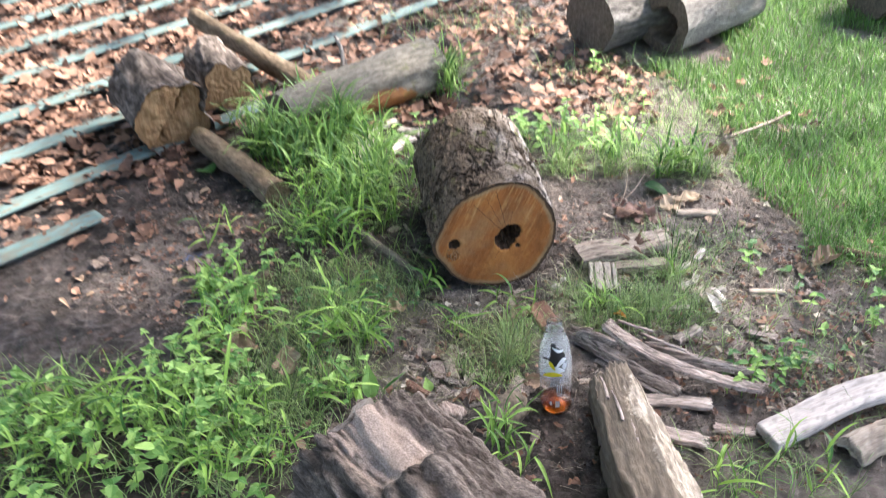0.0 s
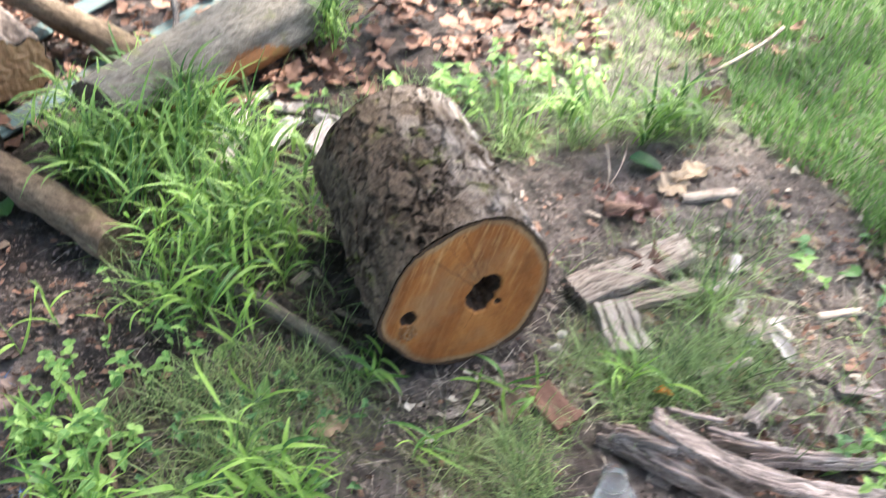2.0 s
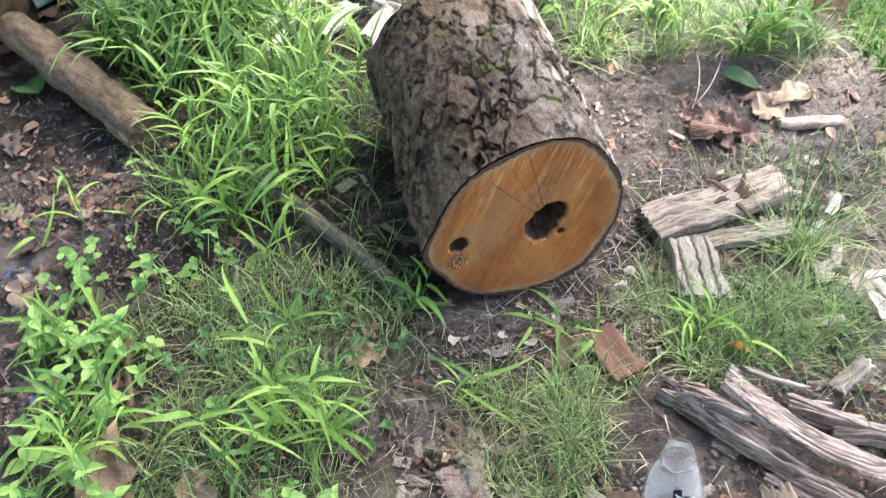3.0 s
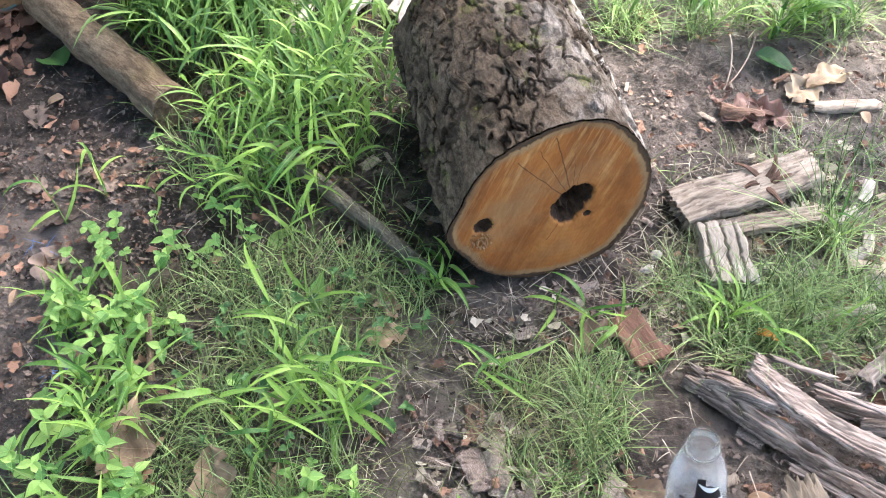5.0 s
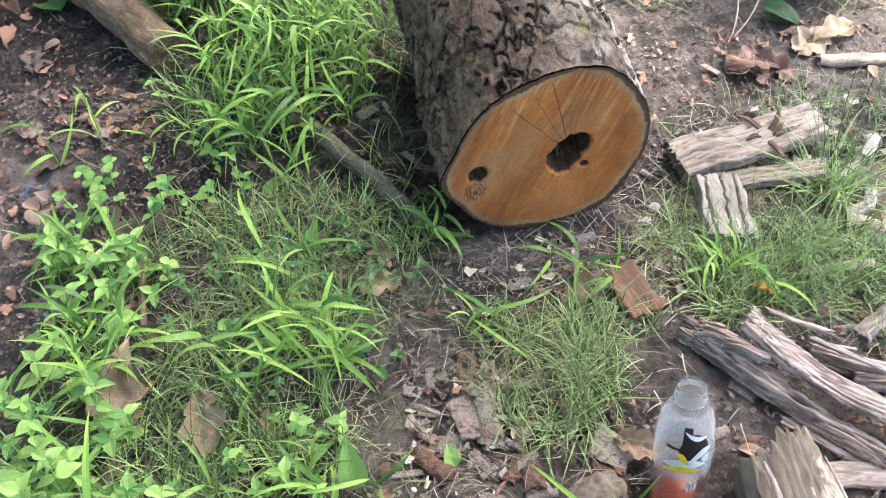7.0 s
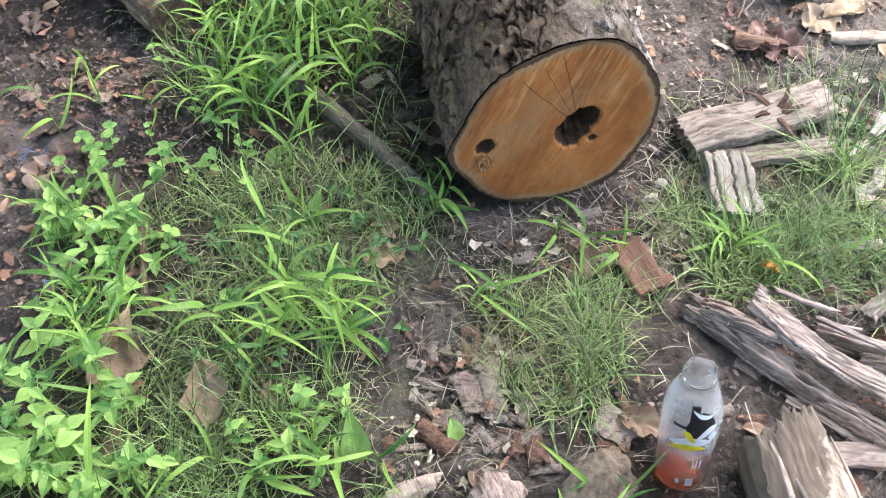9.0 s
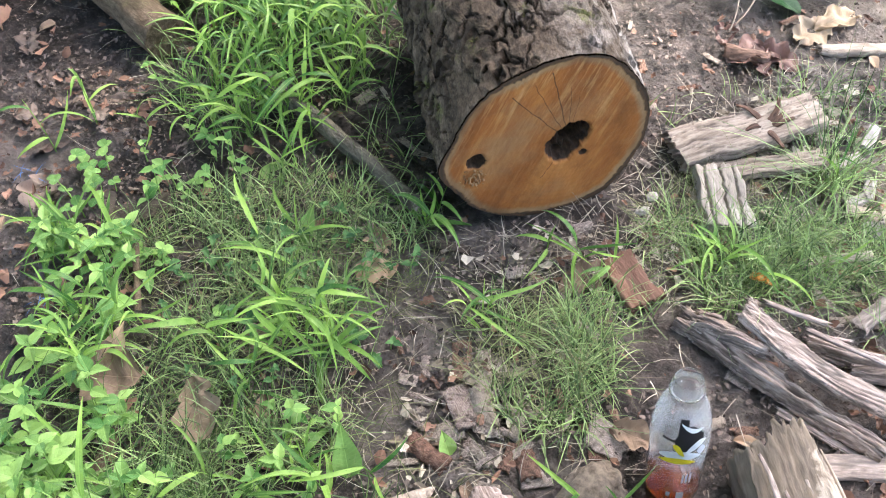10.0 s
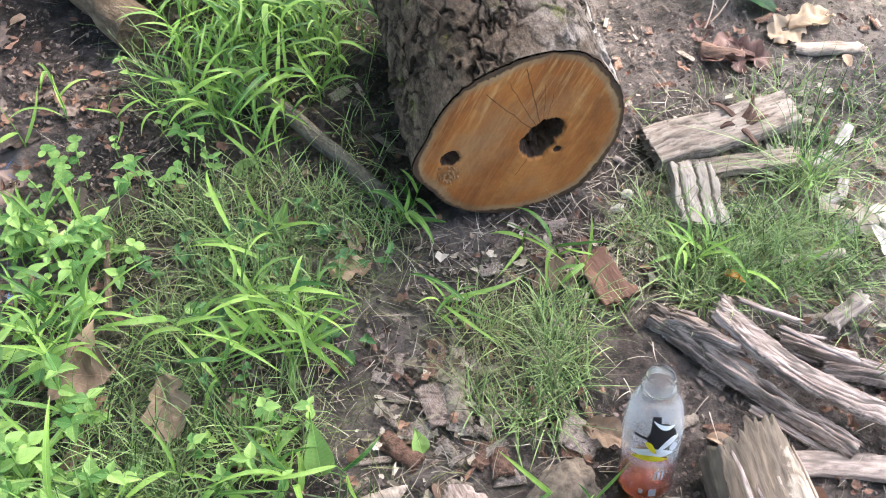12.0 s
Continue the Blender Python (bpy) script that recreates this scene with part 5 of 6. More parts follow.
    k = np.array([noise.noise((x * 6, y * 6, 14.0)) for x, y in xy])
    xy = xy[clear_of_log(xy, 0.12) & (k > -0.2)]
    flakes(xy, 0.0010 + 0.0055 * rng.uniform(0, 1, len(xy)) ** 3.0, rng, M_CRUMB, "wood_crumbs", "crumbs of bark and wood on mud", "debris", 0.6)


def leaf_mesh(name, length, width, mat, shape, seed, curl=0.3):
    """One leaf along local y: ovate, lobed or round, with a fold along its midrib."""
    n, k = (26, 10) if shape == "lobed" else (14, 6)
    v = []
    for i in range(n + 1):
        t = i / n
        w = {"ovate": math.sin(math.pi * min(0.985, max(0.02, t)) ** 0.64) ** 1.15, "round": math.sqrt(max(0.01, 1 - (2 * t - 1) ** 2)),
             "lobed": (0.58 + 0.42 * abs(math.sin(t * math.pi * 2.6 + 0.5 + 0.6 * noise.noise((seed, 1.0, 2.0)))) + 0.12 * noise.noise((t * 11, seed, 6.0))) * math.sin(math.pi * min(0.97, max(0.04, t))) ** 0.5}[shape]
        for j in range(-k // 2, k // 2 + 1):
            s = j / (k / 2)
            z = length * (curl * (t * t) * -0.6 + 0.10 * abs(s) * w) + length * 0.06 * noise.noise((t * 4, s * 2, seed))
            if shape == "lobed":
                z = length * (0.24 * curl * s * s * math.sin(t * 3) + 0.16 * noise.noise((t * 3, s * 1.5, seed)) + 0.05 * noise.noise((t * 9, s * 5, seed)) - 0.02 * max(0, 1 - abs(s) * 6))
            v.append((s * w * width / 2, length * t + (0.12 * length * abs(s) * w if shape == "lobed" else 0), z))
    return mesh_of(name, v, grid_faces(n + 1, k + 1), mat)


def stem_mesh(name, length, r, mat, lean=0.3):
    v = []
    for i in range(7):
        t = i / 6
        for j in range(5):
            a = 2 * math.pi * j / 5
            v.append((r * (1 - 0.5 * t) * math.cos(a), r * (1 - 0.5 * t) * math.sin(a) + lean * length * t * t, length * t))
    return mesh_of(name, v, grid_faces(7, 5, True), mat)


BLADES = []
for i in range(14):
    v, f = ribbons(np.zeros((1, 3)), np.array([math.pi / 2 - 0.25 * (i % 3 - 1)]), np.array([0.050 + 0.0055 * i]), np.array([0.0046 + 0.0009 * (i % 5)]), np.array([0.35 + 0.16 * (i % 4)]), np.array([0.6 + 0.42 * (i % 5)]), 9, 0.16, "lance",
                   sway=np.array([0.55 * (i % 3 - 1)]))
    BLADES.append(mesh_of("leaf_blade", v, f, M_STILT))
GRASS_STEMS = [stem_mesh("stem", l, 0.0011, M_STILT, 0.35) for l in (0.05, 0.09, 0.14)]


def grass_plant(x, y, tall, rng, group, count=None, size=1.0):
    if math.hypot(x + 0.375, y - 1.545) < 0.055 or math.hypot(x + 0.33, y - 1.49) < 0.04:
        return
    ob = thing("grass_plant", GRASS_STEMS[tall], "bright green broad-bladed grass plant arching over the mud", "grass plant", pose(x, y, height(x, y) - 0.003, 0, 0, rng.uniform(0, 360)), group)
    reach = (0.05, 0.09, 0.14)[tall]
    for i in range(count or (4, 6, 7)[tall]):
        t = (i + 0.4) / (count or (4, 6, 7)[tall])
        m = pose(0, 0.35 * reach * t * t, reach * t, rng.uniform(-28, 30), rng.uniform(-25, 25), i * 137.5 + rng.uniform(-60, 60))
        part("leaf_blade", rng.choice(BLADES), ob, "", m @ Matrix.Scale(size * rng.uniform(0.5, 1.05), 4))


# oval patches of broad grass: centre, radii, plants, height
BROAD = (
    (-0.24, 2.06, 0.14, 0.14, 36, 2), (-0.33, 2.25, 0.20, 0.20, 56, 2), (-0.42, 2.45, 0.18, 0.16, 46, 2), (-0.36, 2.52, 0.10, 0.05, 16, 2), (-0.12, 2.20, 0.09, 0.14, 14, 1), (-0.44, 2.385, 0.09, 0.05, 20, 2), (-0.28, 2.42, 0.10, 0.06, 18, 2),
    (-0.30, 1.98, 0.07, 0.06, 8, 2), (-0.24, 1.93, 0.06, 0.06, 5, 1),
    (-0.185, 1.60, 0.055, 0.055, 11, 1), (-0.150, 1.555, 0.035, 0.03, 5, 1), (-0.40, 1.585, 0.075, 0.045, 12, 1), (-0.30, 1.545, 0.06, 0.04, 5, 1), (-0.46, 1.62, 0.06, 0.05, 9, 0), (-0.50, 1.74, 0.05, 0.03, 6, 0), (-0.22, 1.725, 0.05, 0.04, 4, 0),
    (-0.53, 1.755, 0.03, 0.03, 4, 0), (-0.24, 1.40, 0.10, 0.04, 7, 0), (-0.50, 1.45, 0.10, 0.06, 5, 0), (-0.72, 1.28, 0.22, 0.14, 46, 1), (-0.42, 1.27, 0.18, 0.08, 24, 1), (-0.15, 1.40, 0.05, 0.03, 3, 0),
    (0.005, 2.80, 0.06, 0.06, 20, 2), (0.40, 2.33, 0.16, 0.06, 8, 1), (0.64, 2.28, 0.07, 0.05, 8, 1), (0.42, 1.67, 0.10, 0.04, 4, 0),
    (0.11, 1.22, 0.06, 0.07, 7, 1), (0.60, 1.16, 0.14, 0.05, 6, 1),
)


def build_broad_grass():
    rng = random.Random(21)
    mass = np.random.default_rng(22)
    far = [p for p in BROAD if p[1] > 2.15]
    xy = np.concatenate([np.repeat(scatter(int(n * 1.2), cx, cy, rx, ry, mass), 8, 0) for cx, cy, rx, ry, n, tall in far])
    tall = np.concatenate([np.full(int(p[4] * 1.2) * 8, (0.5, 0.8, 1.0)[p[5]]) for p in far])
    keep = clear_of_log(xy, 0.16) & (0.746 * (xy[:, 0] + 0.425) + 0.666 * (xy[:, 1] - 2.128) > 0.075)
    xy, tall = xy[keep] + mass.normal(0, 0.012, (keep.sum(), 2)), tall[keep]
    n = len(xy)
    base = with_z(xy)
    base[:, 2] += mass.uniform(0, 0.10, n) * tall
    v, f = ribbons(base, mass.uniform(0, 6.28, n), tall * mass.uniform(0.06, 0.15, n), mass.uniform(0.0035, 0.0075, n), mass.uniform(0.1, 0.8, n), mass.uniform(0.5, 2.0, n), 7, 0.15, "lance", sway=mass.normal(0, 0.5, n))
    thing("tall_grass", mesh_of("tall_grass", v, f, M_TALL), "tall arching bright green grass between the logs", "grass", kind="stuff")
    for cx, cy, rx, ry, n, tall in BROAD:
        if cy > 2.15:
            continue
        for i in range(n):
            a, r = rng.uniform(0, 2 * math.pi), math.sqrt(rng.random())
            x, y = cx + rx * r * math.cos(a), cy + ry * r * math.sin(a)
            if clear_of_log(np.array([[x, y]]), 0.155)[0]:
                grass_plant(x, y, tall if rng.random() < 0.7 else max(0, tall - 1), rng, "broad grass in a patch")
    for x, y, tall, count, size in ((-0.035, 1.765, 0, 11, 1.15), (-0.015, 1.79, 0, 5, 0.9), (0.022, 1.622, 0, 6, 0.95), (0.030, 1.605, 0, 5, 0.9), (0.010, 1.612, 0, 4, 0.9), (0.128, 1.715, 0, 4, 0.9), (0.172, 1.688, 0, 6, 0.95), (0.198, 1.665, 0, 5, 0.8), (0.325, 1.675, 0, 5, 0.9), (0.621, 2.262, 1, 13, 1.2), (0.640, 2.285, 1, 11, 1.2),
                                    (0.345, 1.665, 0, 5, 1.1), (0.545, 1.80, 1, 7, 0.8), (-0.52, 1.99, 1, 5, 1.0), (-0.57, 1.93, 1, 4, 1.0), (-0.44, 1.97, 0, 4, 1.0), (0.128, 1.352, 0, 4, 0.9), (0.165, 1.348, 0, 3, 0.8)):
        grass_plant(x, y, tall, rng, "single grass tufts", count, size)


WEED_LEAVES = [leaf_mesh("leaf", 0.026 + 0.005 * i, 0.017 + 0.0025 * i, M_WEED, "ovate", i, 0.35) for i in range(4)]
ROUND_LEAVES = [leaf_mesh("leaf", 0.018 + 0.003 * i, 0.018 + 0.003 * i, M_WEED, "round", 9 + i, 0.2) for i in range(3)]
LOW_LEAVES = [leaf_mesh("leaf", 0.020 + 0.005 * i, 0.015 + 0.003 * i, M_LOWWEED, "ovate", 15 + i, 0.35) for i in range(4)]
WEED_STEMS = [stem_mesh("stem", l, 0.0013, M_WEED, 0.2) for l in (0.025, 0.05, 0.085)]


def weed(x, y, tall, leaves, rng, label, size=1.0):
    if math.hypot(x + 0.375, y - 1.545) < 0.055 or math.hypot(x + 0.33, y - 1.49) < 0.04:
        return
    ob = thing("weed", WEED_STEMS[tall], label, "weed", pose(x, y, height(x, y) - 0.003, 0, 0, rng.uniform(0, 360)), "leafy weeds")
    reach = (0.025, 0.05, 0.085)[tall]
    for level in range(tall + 1):
        t = (level + 1) / (tall + 1)
        for side in range(3 if level == tall else 2):
            m = pose(0, 0.2 * reach * t * t, reach * t, rng.uniform(-8, 28), rng.uniform(-15, 15), level * 90 + side * (120 if level == tall else 180) + rng.uniform(-25, 25))
            part("leaf", rng.choice(leaves), ob, "", m @ Matrix.Scale(0.76 * size * (1.15 - 0.25 * t) * rng.uniform(0.8, 1.15), 4))


def build_weeds():
    rng = random.Random(31)
    for x, y, tall, size in ((-0.405, 1.835, 1, 1.0), (-0.385, 1.85, 1, 0.9), (-0.42, 1.815, 1, 0.9), (-0.335, 1.905, 1, 0.8), (-0.31, 1.89, 1, 0.8), (-0.55, 1.415, 2, 1.0), (-0.50, 1.385, 2, 1.0), (-0.53, 1.465, 1, 0.9),
                             (-0.47, 1.435, 1, 0.9), (-0.415, 1.405, 1, 0.9), (-0.39, 1.385, 1, 0.8), (-0.56, 1.53, 1, 1.0), (-0.43, 1.36, 2, 0.9), (-0.265, 1.425, 1, 0.7), (-0.20, 1.475, 0, 0.7), (-0.17, 1.47, 0, 0.6),
                             (-0.45, 1.74, 1, 0.8), (-0.40, 1.73, 0, 0.8), (-0.50, 1.73, 1, 0.9), (-0.29, 1.80, 0, 0.8), (-0.22, 1.66, 0, 0.7), (-0.62, 1.33, 2, 1.1), (-0.70, 1.24, 2, 1.1), (-0.80, 1.30, 2, 1.0), (-0.56, 1.24, 2, 1.0),
                             (-0.36, 1.29, 1, 0.9), (0.82, 1.68, 1, 0.9), (0.95, 1.62, 2, 1.0), (0.98, 1.76, 1, 1.0), (0.60, 1.40, 1, 0.8), (0.64, 1.44, 1, 0.8), (0.30, 2.52, 1, 0.9), (0.48, 2.60, 1, 0.9), (0.22, 2.47, 2, 0.8), (0.52, 2.95, 2, 1.0),
                             (0.60, 2.82, 1, 1.0), (-0.34, 1.98, 1, 0.9), (-0.43, 2.05, 1, 0.8), (-0.14, 2.42, 2, 1.0), (-0.06, 2.50, 2, 1.0), (0.02, 2.42, 1, 1.0)):
        weed(x, y, tall, WEED_LEAVES, rng, "pale green leafy weed seedling growing in mud", size * 0.9)
        if tall == 2 or y < 1.5:
            for i in range(2):
                weed(x + rng.uniform(-0.035, 0.035), y + rng.uniform(-0.03, 0.03), max(0, tall - 1), WEED_LEAVES, rng, "pale green leafy weed seedling growing in mud", size * 0.75)
    for i in range(95):
        x, y = rng.uniform(-0.95, -0.28), rng.uniform(1.12, 1.40)
        weed(x, y, rng.choice([0, 1, 2]), WEED_LEAVES, rng, "green leafy weed in thick undergrowth", rng.uniform(0.8, 1.2))
    for i in range(36):
        a, r = rng.uniform(0, 6.28), math.sqrt(rng.random())
        weed(-0.47 + 0.15 * r * math.cos(a), 1.46 + 0.11 * r * math.sin(a), rng.choice([0, 1, 1, 2]), WEED_LEAVES, rng, "yellow-green leafy weed among grass and dead leaves", rng.uniform(0.65, 1.0))
    for i in range(48):
        a, r = rng.uniform(0, 6.28), math.sqrt(rng.random())
        weed(-0.21 + 0.17 * r * math.cos(a), 1.64 + 0.15 * r * math.sin(a), rng.choice([0, 0, 1]), LOW_LEAVES, rng, "low small-leaved weed creeping through fine grass", rng.uniform(0.4, 0.75))
    for i in range(13):
        a, r = rng.uniform(0, 6.28), math.sqrt(rng.random())
        weed(-0.41 + 0.13 * r * math.cos(a), 1.83 + 0.13 * r * math.sin(a), rng.choice([0, 1, 1]), rng.choice([WEED_LEAVES, ROUND_LEAVES]), rng, "pale green leafy weed seedling growing in mud", rng.uniform(0.5, 0.8))
    for i in range(15):
        weed(rng.uniform(-0.55, -0.41), rng.uniform(1.705, 1.765), rng.choice([0, 1, 1]), WEED_LEAVES, rng, "yellow-green leafy weed seedling at the mud edge", rng.uniform(0.8, 1.15))
    for i in range(10):
        weed(rng.uniform(-0.53, -0.40), rng.uniform(1.60, 1.69), rng.choice([0, 1, 1]), WEED_LEAVES, rng, "yellow-green leafy weed among grass", rng.uniform(0.7, 1.05))
    for x, y, size in ((-0.220, 1.410, 0.9), (-0.206, 1.460, 0.7), (-0.149, 1.458, 0.7), (-0.25, 1.385, 0.7), (-0.18, 1.375, 0.6)):
        weed(x, y, 1, WEED_LEAVES, rng, "small green weed seedling at the edge of the bare mud", size)
    for i in range(26):
        weed(rng.uniform(0.12, 0.62), rng.uniform(2.40, 2.62), rng.choice([1, 1, 2]), WEED_LEAVES, rng, "green leafy weed behind the sawn log", rng.uniform(0.8, 1.3))
    for i in range(26):
        weed(rng.uniform(0.70, 1.30), rng.uniform(1.45, 1.90), rng.choice([0, 0, 1]), rng.choice([WEED_LEAVES, LOW_LEAVES]), rng, "small dull green weed on trodden mud", rng.uniform(0.6, 1.0))
    for i in range(14):
        weed(rng.uniform(0.60, 0.74), rng.uniform(1.39, 1.50), rng.choice([0, 1, 2]), rng.choice([WEED_LEAVES, LOW_LEAVES]), rng, "yellow-green weed beside the bark heap", rng.uniform(0.6, 1.0))
    for x, y, tall in ((-0.52, 1.89, 1), (-0.505, 1.87, 1), (-0.50, 1.845, 1), (-0.49, 1.82, 1), (-0.51, 1.81, 0), (-0.485, 1.885, 1), (-0.44, 1.745, 0), (-0.425, 1.725, 0), (-0.38, 1.72, 0), (-0.30, 1.63, 0), (-0.285, 1.62, 0)):
        weed(x, y, tall, ROUND_LEAVES, rng, "small round-leaved clover-like weed trailing over mud", 0.95)
    single = ((-0.136, 1.402, 0.070, 0.034, 62, 10, "broad"), (-0.27, 1.86, 0.060, 0.034, 8, -60, "broad"), (-0.205, 1.73, 0.07, 0.028, 40, -20, "broad"), (-0.02, 1.425, 0.032, 0.022, 50, 20, "small"), (0.135, 1.585, 0.035, 0.018, 20, 190, "small"))
    for i, (x, y, l, w, rise, turn, kind) in enumerate(single):
        me = leaf_mesh("broad_leaf", l, w, M_WEED, "ovate", 40 + i, 0.3)
        thing("broad_leaf_weed", me, "single %s green leaf rising from the mud" % kind, "weed", pose(x, y, height(x, y), rise, 0, turn))


def build_fallen_leaves():
    rng = random.Random(41)
    def leaf(x, y, l, w, turn, shape, label, mat=M_DEADLEAF, lift=0.006, pitch=0, bank=0, curl=0.8):
        me = leaf_mesh("fallen_leaf", l, w, mat, shape, rng.uniform(0, 50), curl)
        thing("fallen_leaf", me, label, "fallen leaf", pose(x, y, height(x, y) + lift, pitch, bank, turn), "fallen leaves")
    leaf(-0.385, 1.528, 0.082, 0.085, 80, "lobed", "large curled orange-brown dead leaf in the weeds", lift=0.030, pitch=-3, bank=-6, curl=0.5)
    leaf(-0.425, 1.555, 0.05, 0.03, -10, "ovate", "brown curled dead leaf tip", lift=0.02, pitch=35)
    leaf(-0.322, 1.528, 0.085, 0.062, 195, "lobed", "tan curled dead leaf lying in grass", M_TANLEAF, 0.030, 0, 20, 0.5)
    leaf(-0.24, 1.51, 0.055, 0.024, 190, "ovate", "dark brown wrinkled dead leaf", lift=0.006)
    leaf(-0.075, 1.69, 0.055, 0.045, 100, "lobed", "pale brown lobed dead leaf on mud")
    leaf(-0.085, 1.72, 0.05, 0.04, 40, "lobed", "brown dead leaf at the grass edge")
    leaf(0.135, 1.645, 0.07, 0.055, -70, "lobed", "tan crumpled dead leaf on mud", lift=0.008)
    leaf(-0.50, 1.60, 0.06, 0.05, 80, "lobed", "grey-brown dead leaf flat on mud", M_DULLLEAF)
    leaf(-0.565, 1.89, 0.075, 0.06, 170, "lobed", "brown dead leaf flat on the dark mud", M_DULLLEAF)
    leaf(-0.275, 1.575, 0.05, 0.04, -60, "lobed", "greyish dead leaf among grass", M_DULLLEAF)
    leaf(0.610, 2.130, 0.080, 0.06, -70, "lobed", "pale tan dead maple leaf on mud", M_TANLEAF, 0.006, 0, 0, 0.5)
    leaf(0.545, 2.205, 0.085, 0.045, -115, "ovate", "fresh fallen dark green leaf on mud", M_LOWWEED, 0.014, 4)
    leaf(-0.63, 2.28, 0.10, 0.06, 40, "ovate", "dark green leaf under the branch", M_LOWWEED, 0.012)
    for x, y, l, w, turn, lift, bank in ((0.450, 2.060, 0.075, 0.06, -70, 0.010, 20), (0.560, 2.035, 0.070, 0.05, 40, 0.014, -25), (0.545, 2.075, 0.07, 0.05, 100, 0.022, 15), (0.455, 2.100, 0.05, 0.04, -20, 0.008, -10), (0.505, 2.020, 0.05, 0.04, 10, 0.016, 30)):
        leaf(x, y, l, w, turn, "lobed", "dark purple-brown crumpled dead leaf on mud", M_REDLEAF, lift * 0.5, 0, bank * 0.5, 0.5)
    leaf(0.405, 1.622, 0.030, 0.024, 60, "lobed", "small orange dead leaf in the grass", M_ORANGELEAF, 0.022, 0, 20, 1.2)
    leaf(0.640, 2.140, 0.075, 0.065, 120, "lobed", "pale tan curled dead leaf on mud", M_TANLEAF, 0.008, 0, -8, 0.5)
    leaf(0.172, 1.446, 0.055, 0.040, -120, "lobed", "pinkish-brown dead leaf leaning on the stone", M_DEADLEAF, 0.010, 10, 10)
    leaf(-0.050, 1.440, 0.055, 0.026, -60, "ovate", "pinkish-brown dead leaf on the mud", M_DEADLEAF, 0.006)
    leaf(0.40, 2.30, 0.06, 0.04, 20, "lobed", "tan dead leaf in grass")
    leaf(0.56, 1.66, 0.05, 0.02, 100, "ovate", "green fallen leaf on mud", M_WEED)
    leaf(0.60, 1.70, 0.04, 0.03, 10, "round", "white dry leaf curled upright", M_STRAW, 0.01, 40)
    leaf(0.80, 1.90, 0.06, 0.05, 60, "lobed", "tan dead leaf on trodden mud")
    leaf(0.86, 1.85, 0.05, 0.04, 160, "lobed", "pale brown dead leaf on mud")
    leaf(0.615, 1.655, 0.065, 0.024, 15, "ovate", "bleached white dry leaf standing in debris", M_SLAB, 0.008, 35)
    leaf(0.875, 1.83, 0.08, 0.06, -60, "lobed", "tan curled dead leaf on dark mud", lift=0.02, curl=1.4)
    leaf(0.820, 1.815, 0.04, 0.035, 30, "round", "pale green leaf turned over on mud", M_WEED, 0.01)
    leaf(0.755, 2.36, 0.09, 0.05, 190, "lobed", "grey-brown curled dead leaf in the grass", lift=0.03, pitch=20, curl=1.5)
    leaf(0.715, 1.60, 0.05, 0.02, 200, "ovate", "pinkish dry leaf on mud", M_DEADLEAF, 0.006)
    leaf(0.600, 1.465, 0.055, 0.02, 80, "ovate", "dull green fallen leaf on bark litter", M_WEED, 0.008)
    for i in range(18):
        leaf(rng.uniform(-0.85, -0.45), rng.uniform(1.72, 2.15), rng.uniform(0.03, 0.06), rng.uniform(0.022, 0.045), rng.uniform(0, 360), rng.choice(["lobed", "ovate"]), "dull brown dead leaf trodden into mud", M_DULLLEAF, 0.004, 0, 0, 0.4)
    for i in range(46):
        x, y = rng.uniform(-0.95, 1.25), rng.uniform(1.2, 2.6)
        if clear_of_log(np.array([[x, y]]), 0.17)[0] and dist((x, y, 0), (0.226, 1.378, 0)) > 0.07:
            leaf(x, y, rng.uniform(0.022, 0.055), rng.uniform(0.010, 0.022), rng.uniform(0, 360), "ovate", "small brown dead leaf on the ground")


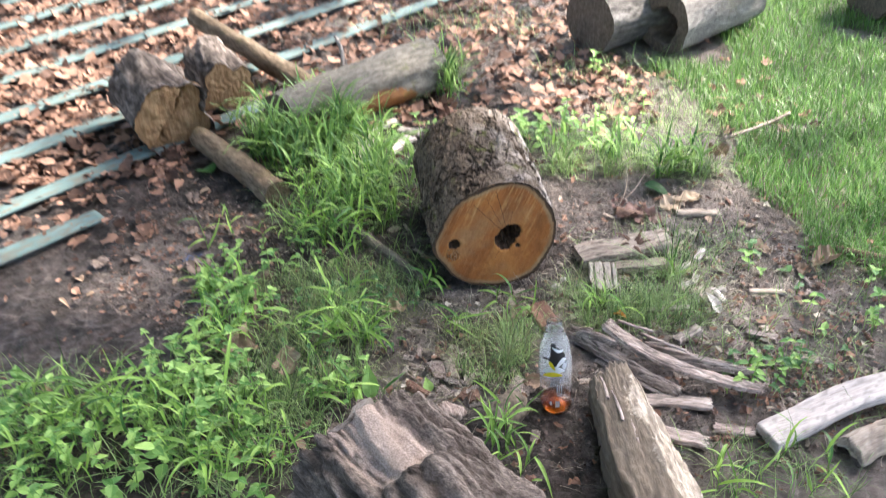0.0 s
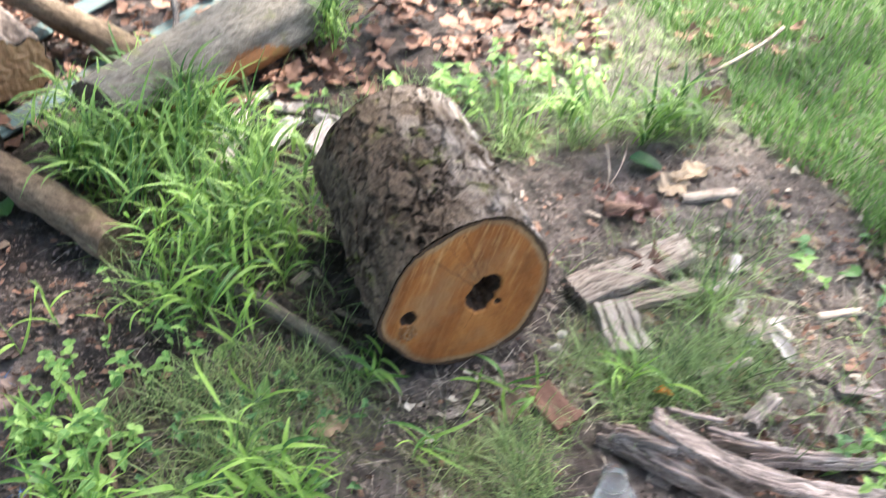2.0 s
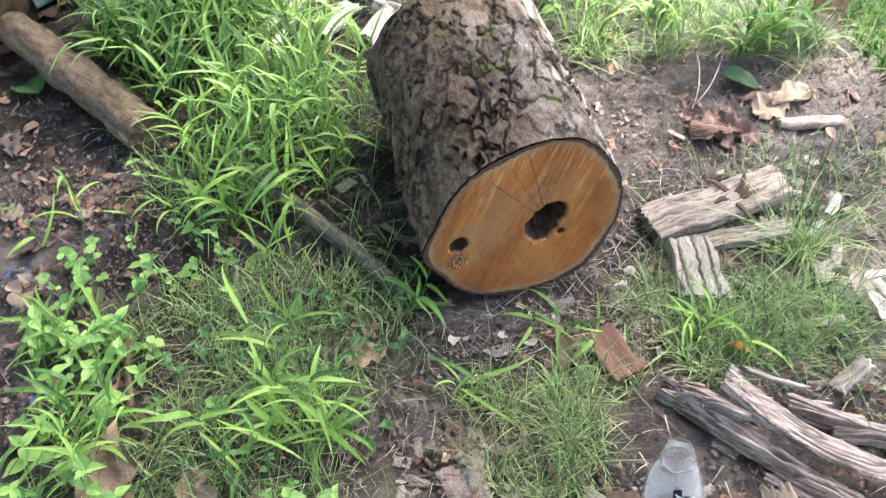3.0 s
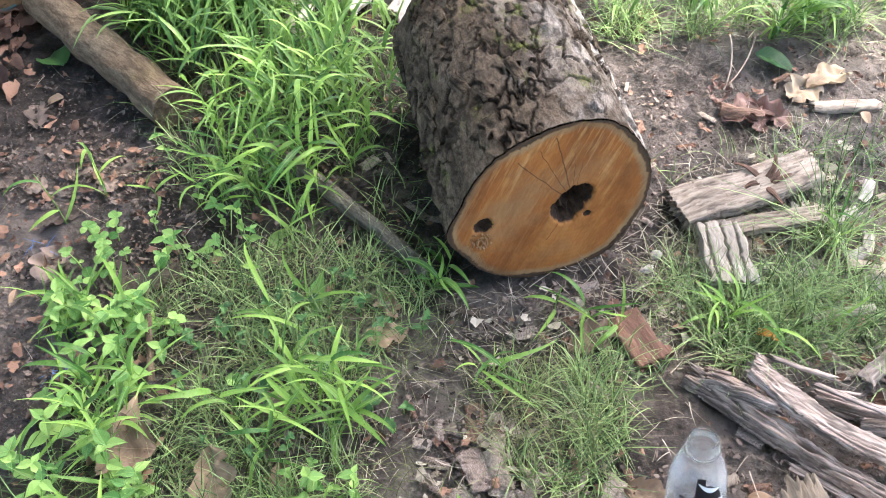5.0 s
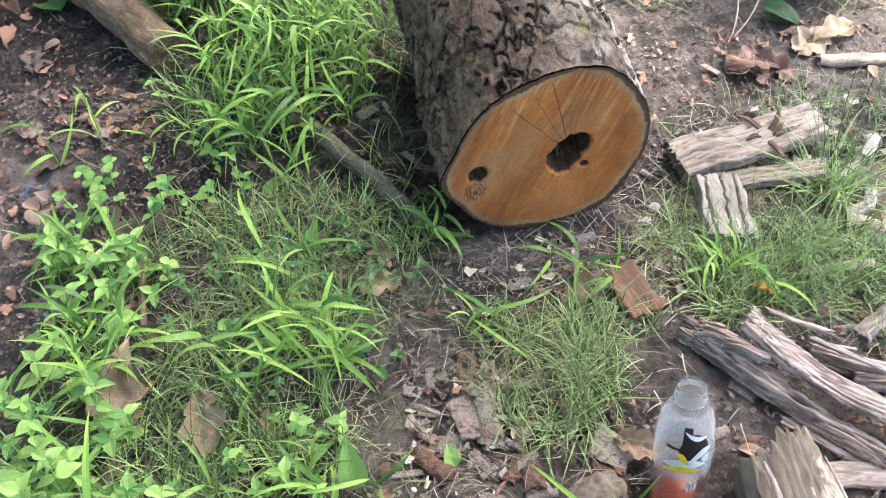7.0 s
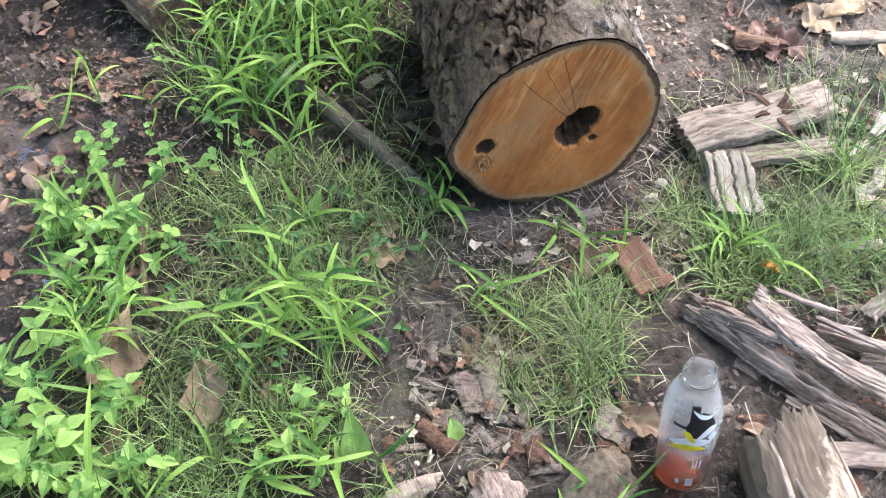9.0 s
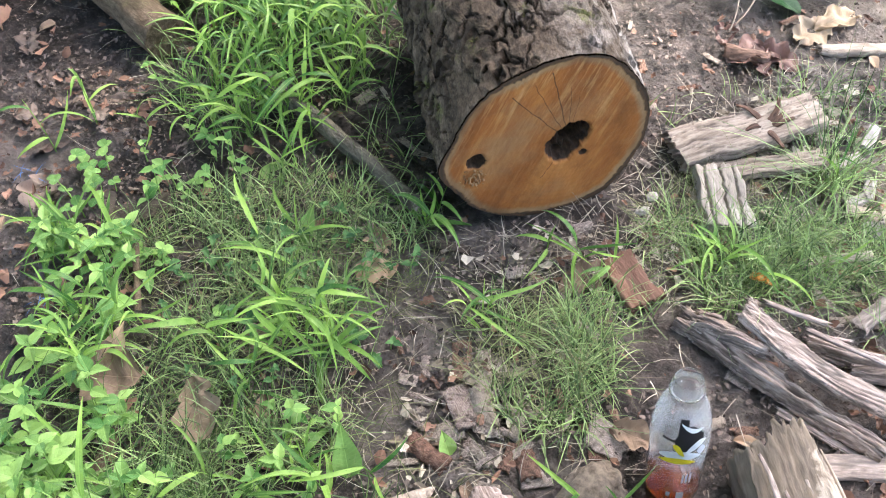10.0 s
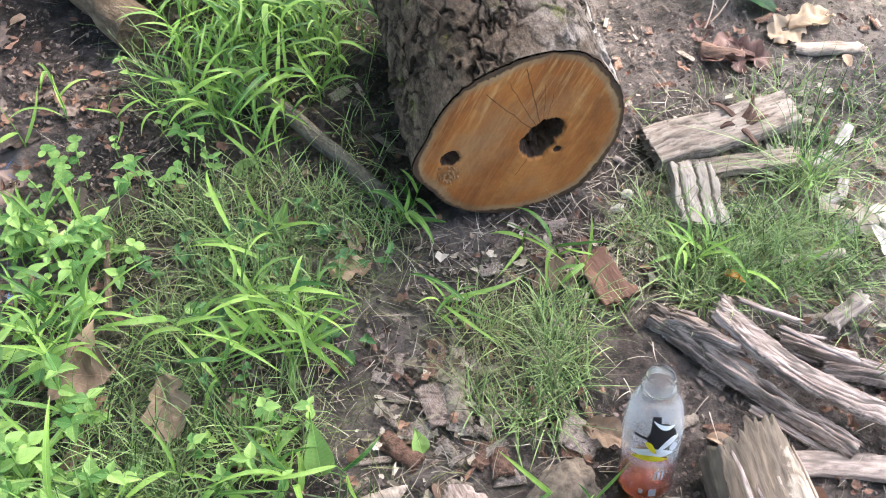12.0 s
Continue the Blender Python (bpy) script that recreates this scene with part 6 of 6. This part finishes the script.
def build_bark_flakes():
    rng = random.Random(51)
    kinds = []
    for i in range(8):
        b = rough_bar(1.0, (0.26, 0.4, 0.55, 0.3)[i % 4], 0.09, 80 + i, 18, 20, "arc" if i % 2 else "plank", 0.13, 0.16)
        kinds.append([bar_mesh("bark_flake", b, m) for m in (M_ROT, M_PALE, M_RED, M_DARKWOOD)])
    named = ((0.030, 1.563, 0.028, 1.490, 1.0, 1), (0.018, 1.510, 0.030, 1.452, 1.0, 1), (-0.010, 1.512, 0.010, 1.455, 1.1, 0), (-0.066, 1.448, -0.024, 1.408, 1.3, 2), (-0.100, 1.416, -0.056, 1.420, 0.7, 1), (0.066, 1.438, 0.072, 1.385, 1.2, 2),
             (0.145, 1.448, 0.190, 1.420, 1.5, 0), (0.178, 1.470, 0.186, 1.44, 1.2, 2), (-0.035, 1.738, 0.025, 1.715, 0.8, 3), (-0.475, 1.800, -0.385, 1.822, 1.1, 3), (0.005, 1.575, 0.0, 1.52, 0.8, 2), (0.09, 1.38, 0.07, 1.41, 1.0, 0))
    spots = [(a, b, c, d, w, k) for a, b, c, d, w, k in named]
    for i in range(250):
        x, y = rng.uniform(-0.12, 0.95), rng.uniform(1.25, 2.15)
        if i < 40:
            x, y = rng.gauss(0.0, 0.07), rng.gauss(1.46, 0.05)
        a, l = rng.uniform(0, 6.28), rng.uniform(0.012, 0.04)
        if clear_of_log(np.array([[x, y]]), 0.16)[0] and dist((x, y, 0), (0.226, 1.378, 0)) > 0.06:
            spots.append((x, y, x + l * math.cos(a), y + l * math.sin(a), 1.0, rng.choice([0, 0, 1, 2])))
    for i, (ax, ay, bx, by, w, k) in enumerate(spots):
        l = math.hypot(bx - ax, by - ay)
        m = along((ax, ay, height(ax, ay) + 0.001), (bx, by, height(bx, by) + 0.002), rng.uniform(-10, 10)) @ Matrix.Diagonal((l * w, l, l * 0.9, 1))
        thing("bark_flake", kinds[i % 8][k], ("grey-brown", "pale tan", "red-brown", "dark brown")[k] + " flake of bark lying on the mud", "bark", m, "bark flakes on the mud")


def build_twine():
    rng = np.random.default_rng(61)
    for x, y in ((-0.60, 1.88), (-0.535, 1.66), (-0.55, 1.45)):
        scrap = None
        for i in range(5):
            v, f = ribbons(with_z(scatter(1, 0, 0, 0.012, 0.01, rng)) * np.array([1, 1, 0]) + np.array([0, 0, 0.006]), rng.uniform(0, 6.28, 1), rng.uniform(0.02, 0.035, 1), np.full(1, 0.0012), rng.uniform(1.0, 1.5, 1), rng.uniform(-0.2, 1.4, 1), 6)
            me = mesh_of("fibre", v, f, M_TWINE)
            if scrap is None:
                scrap = thing("twine_scrap", me, "frayed blue plastic twine scrap in the mud", "twine", pose(x, y, height(x, y)), "twine scraps")
            else:
                part("fibre", me, scrap)


def tree(x, y, tall, spread, leaves, seed):
    """A tree added outside the view to shade the place."""
    rng = np.random.default_rng(seed)
    v, f, crack, rims = round_log(tall, 0.16, 0.16, 0.4, "smooth", seed, 20, 24, amp=0.01)
    ob = thing("shade_tree", mesh_of("trunk", np.stack([v[:, 0], -v[:, 2], v[:, 1]], 1), f, M_BARK_RIDGE, attrs={"crack": crack}), "tall leafy broadleaf tree added out of view to shade the clearing", "tree", pose(x, y, -0.05), "trees round the clearing")
    for i in range(6):
        a = i * 1.05 + seed
        z = tall * (0.62 + 0.06 * i)
        bar = rough_bar(spread * 0.8, 0.09, 0.09, seed + i, 10, 8, "rect", 0.1, 0.02, 0, 0, (1, 0.3))
        part("limb", bar_mesh("limb", bar, M_BARK_RIDGE), ob, "", along((0, 0, z), (math.cos(a) * spread, math.sin(a) * spread, z + spread * 0.5)))
    c = rng.normal(0, 1, (60, 3)) * np.array([spread * 0.55, spread * 0.55, spread * 0.28]) + np.array([0, 0, tall * 1.02])
    p = c[rng.integers(0, 60, leaves)] + rng.normal(0, 1, (leaves, 3)) * 0.32
    v, f = ribbons(p, rng.uniform(0, 6.28, leaves), rng.uniform(0.15, 0.28, leaves), rng.uniform(0.09, 0.15, leaves), rng.uniform(0.6, 2.0, leaves), rng.uniform(0, 0.8, leaves), 2, 0.0, "lance")
    part("crown", mesh_of("crown", v, f, M_CROWN), ob, "loose green crown with gaps")
    return ob


def build_trees():
    # two far crowns, inferred from the dappled sun, shade the near ground
    tree(7.93, 7.05, 12.0, 2.0, 3900, 71)
    tree(9.3, 6.0, 12.4, 2.3, 2400, 76)
    # more unseen trees, added to cut the sky light left, behind and beyond
    for i, (x, y, tall, spread) in enumerate(((-3.0, 1.2, 3.9, 2.0), (-3.2, 4.4, 4.4, 2.2), (-2.8, -1.8, 4.2, 2.2), (-0.6, -3.2, 4.4, 2.2), (2.4, -3.6, 4.6, 2.2), (-0.8, 8.2, 5.0, 2.4))):
        tree(x, y, tall, spread, 7000, 80 + i)


build_fine_grass()
build_lawn()
build_straw()
build_litter()
build_weeds()
build_fallen_leaves()
build_bark_flakes()
build_twine()
build_trees()
build_broad_grass()
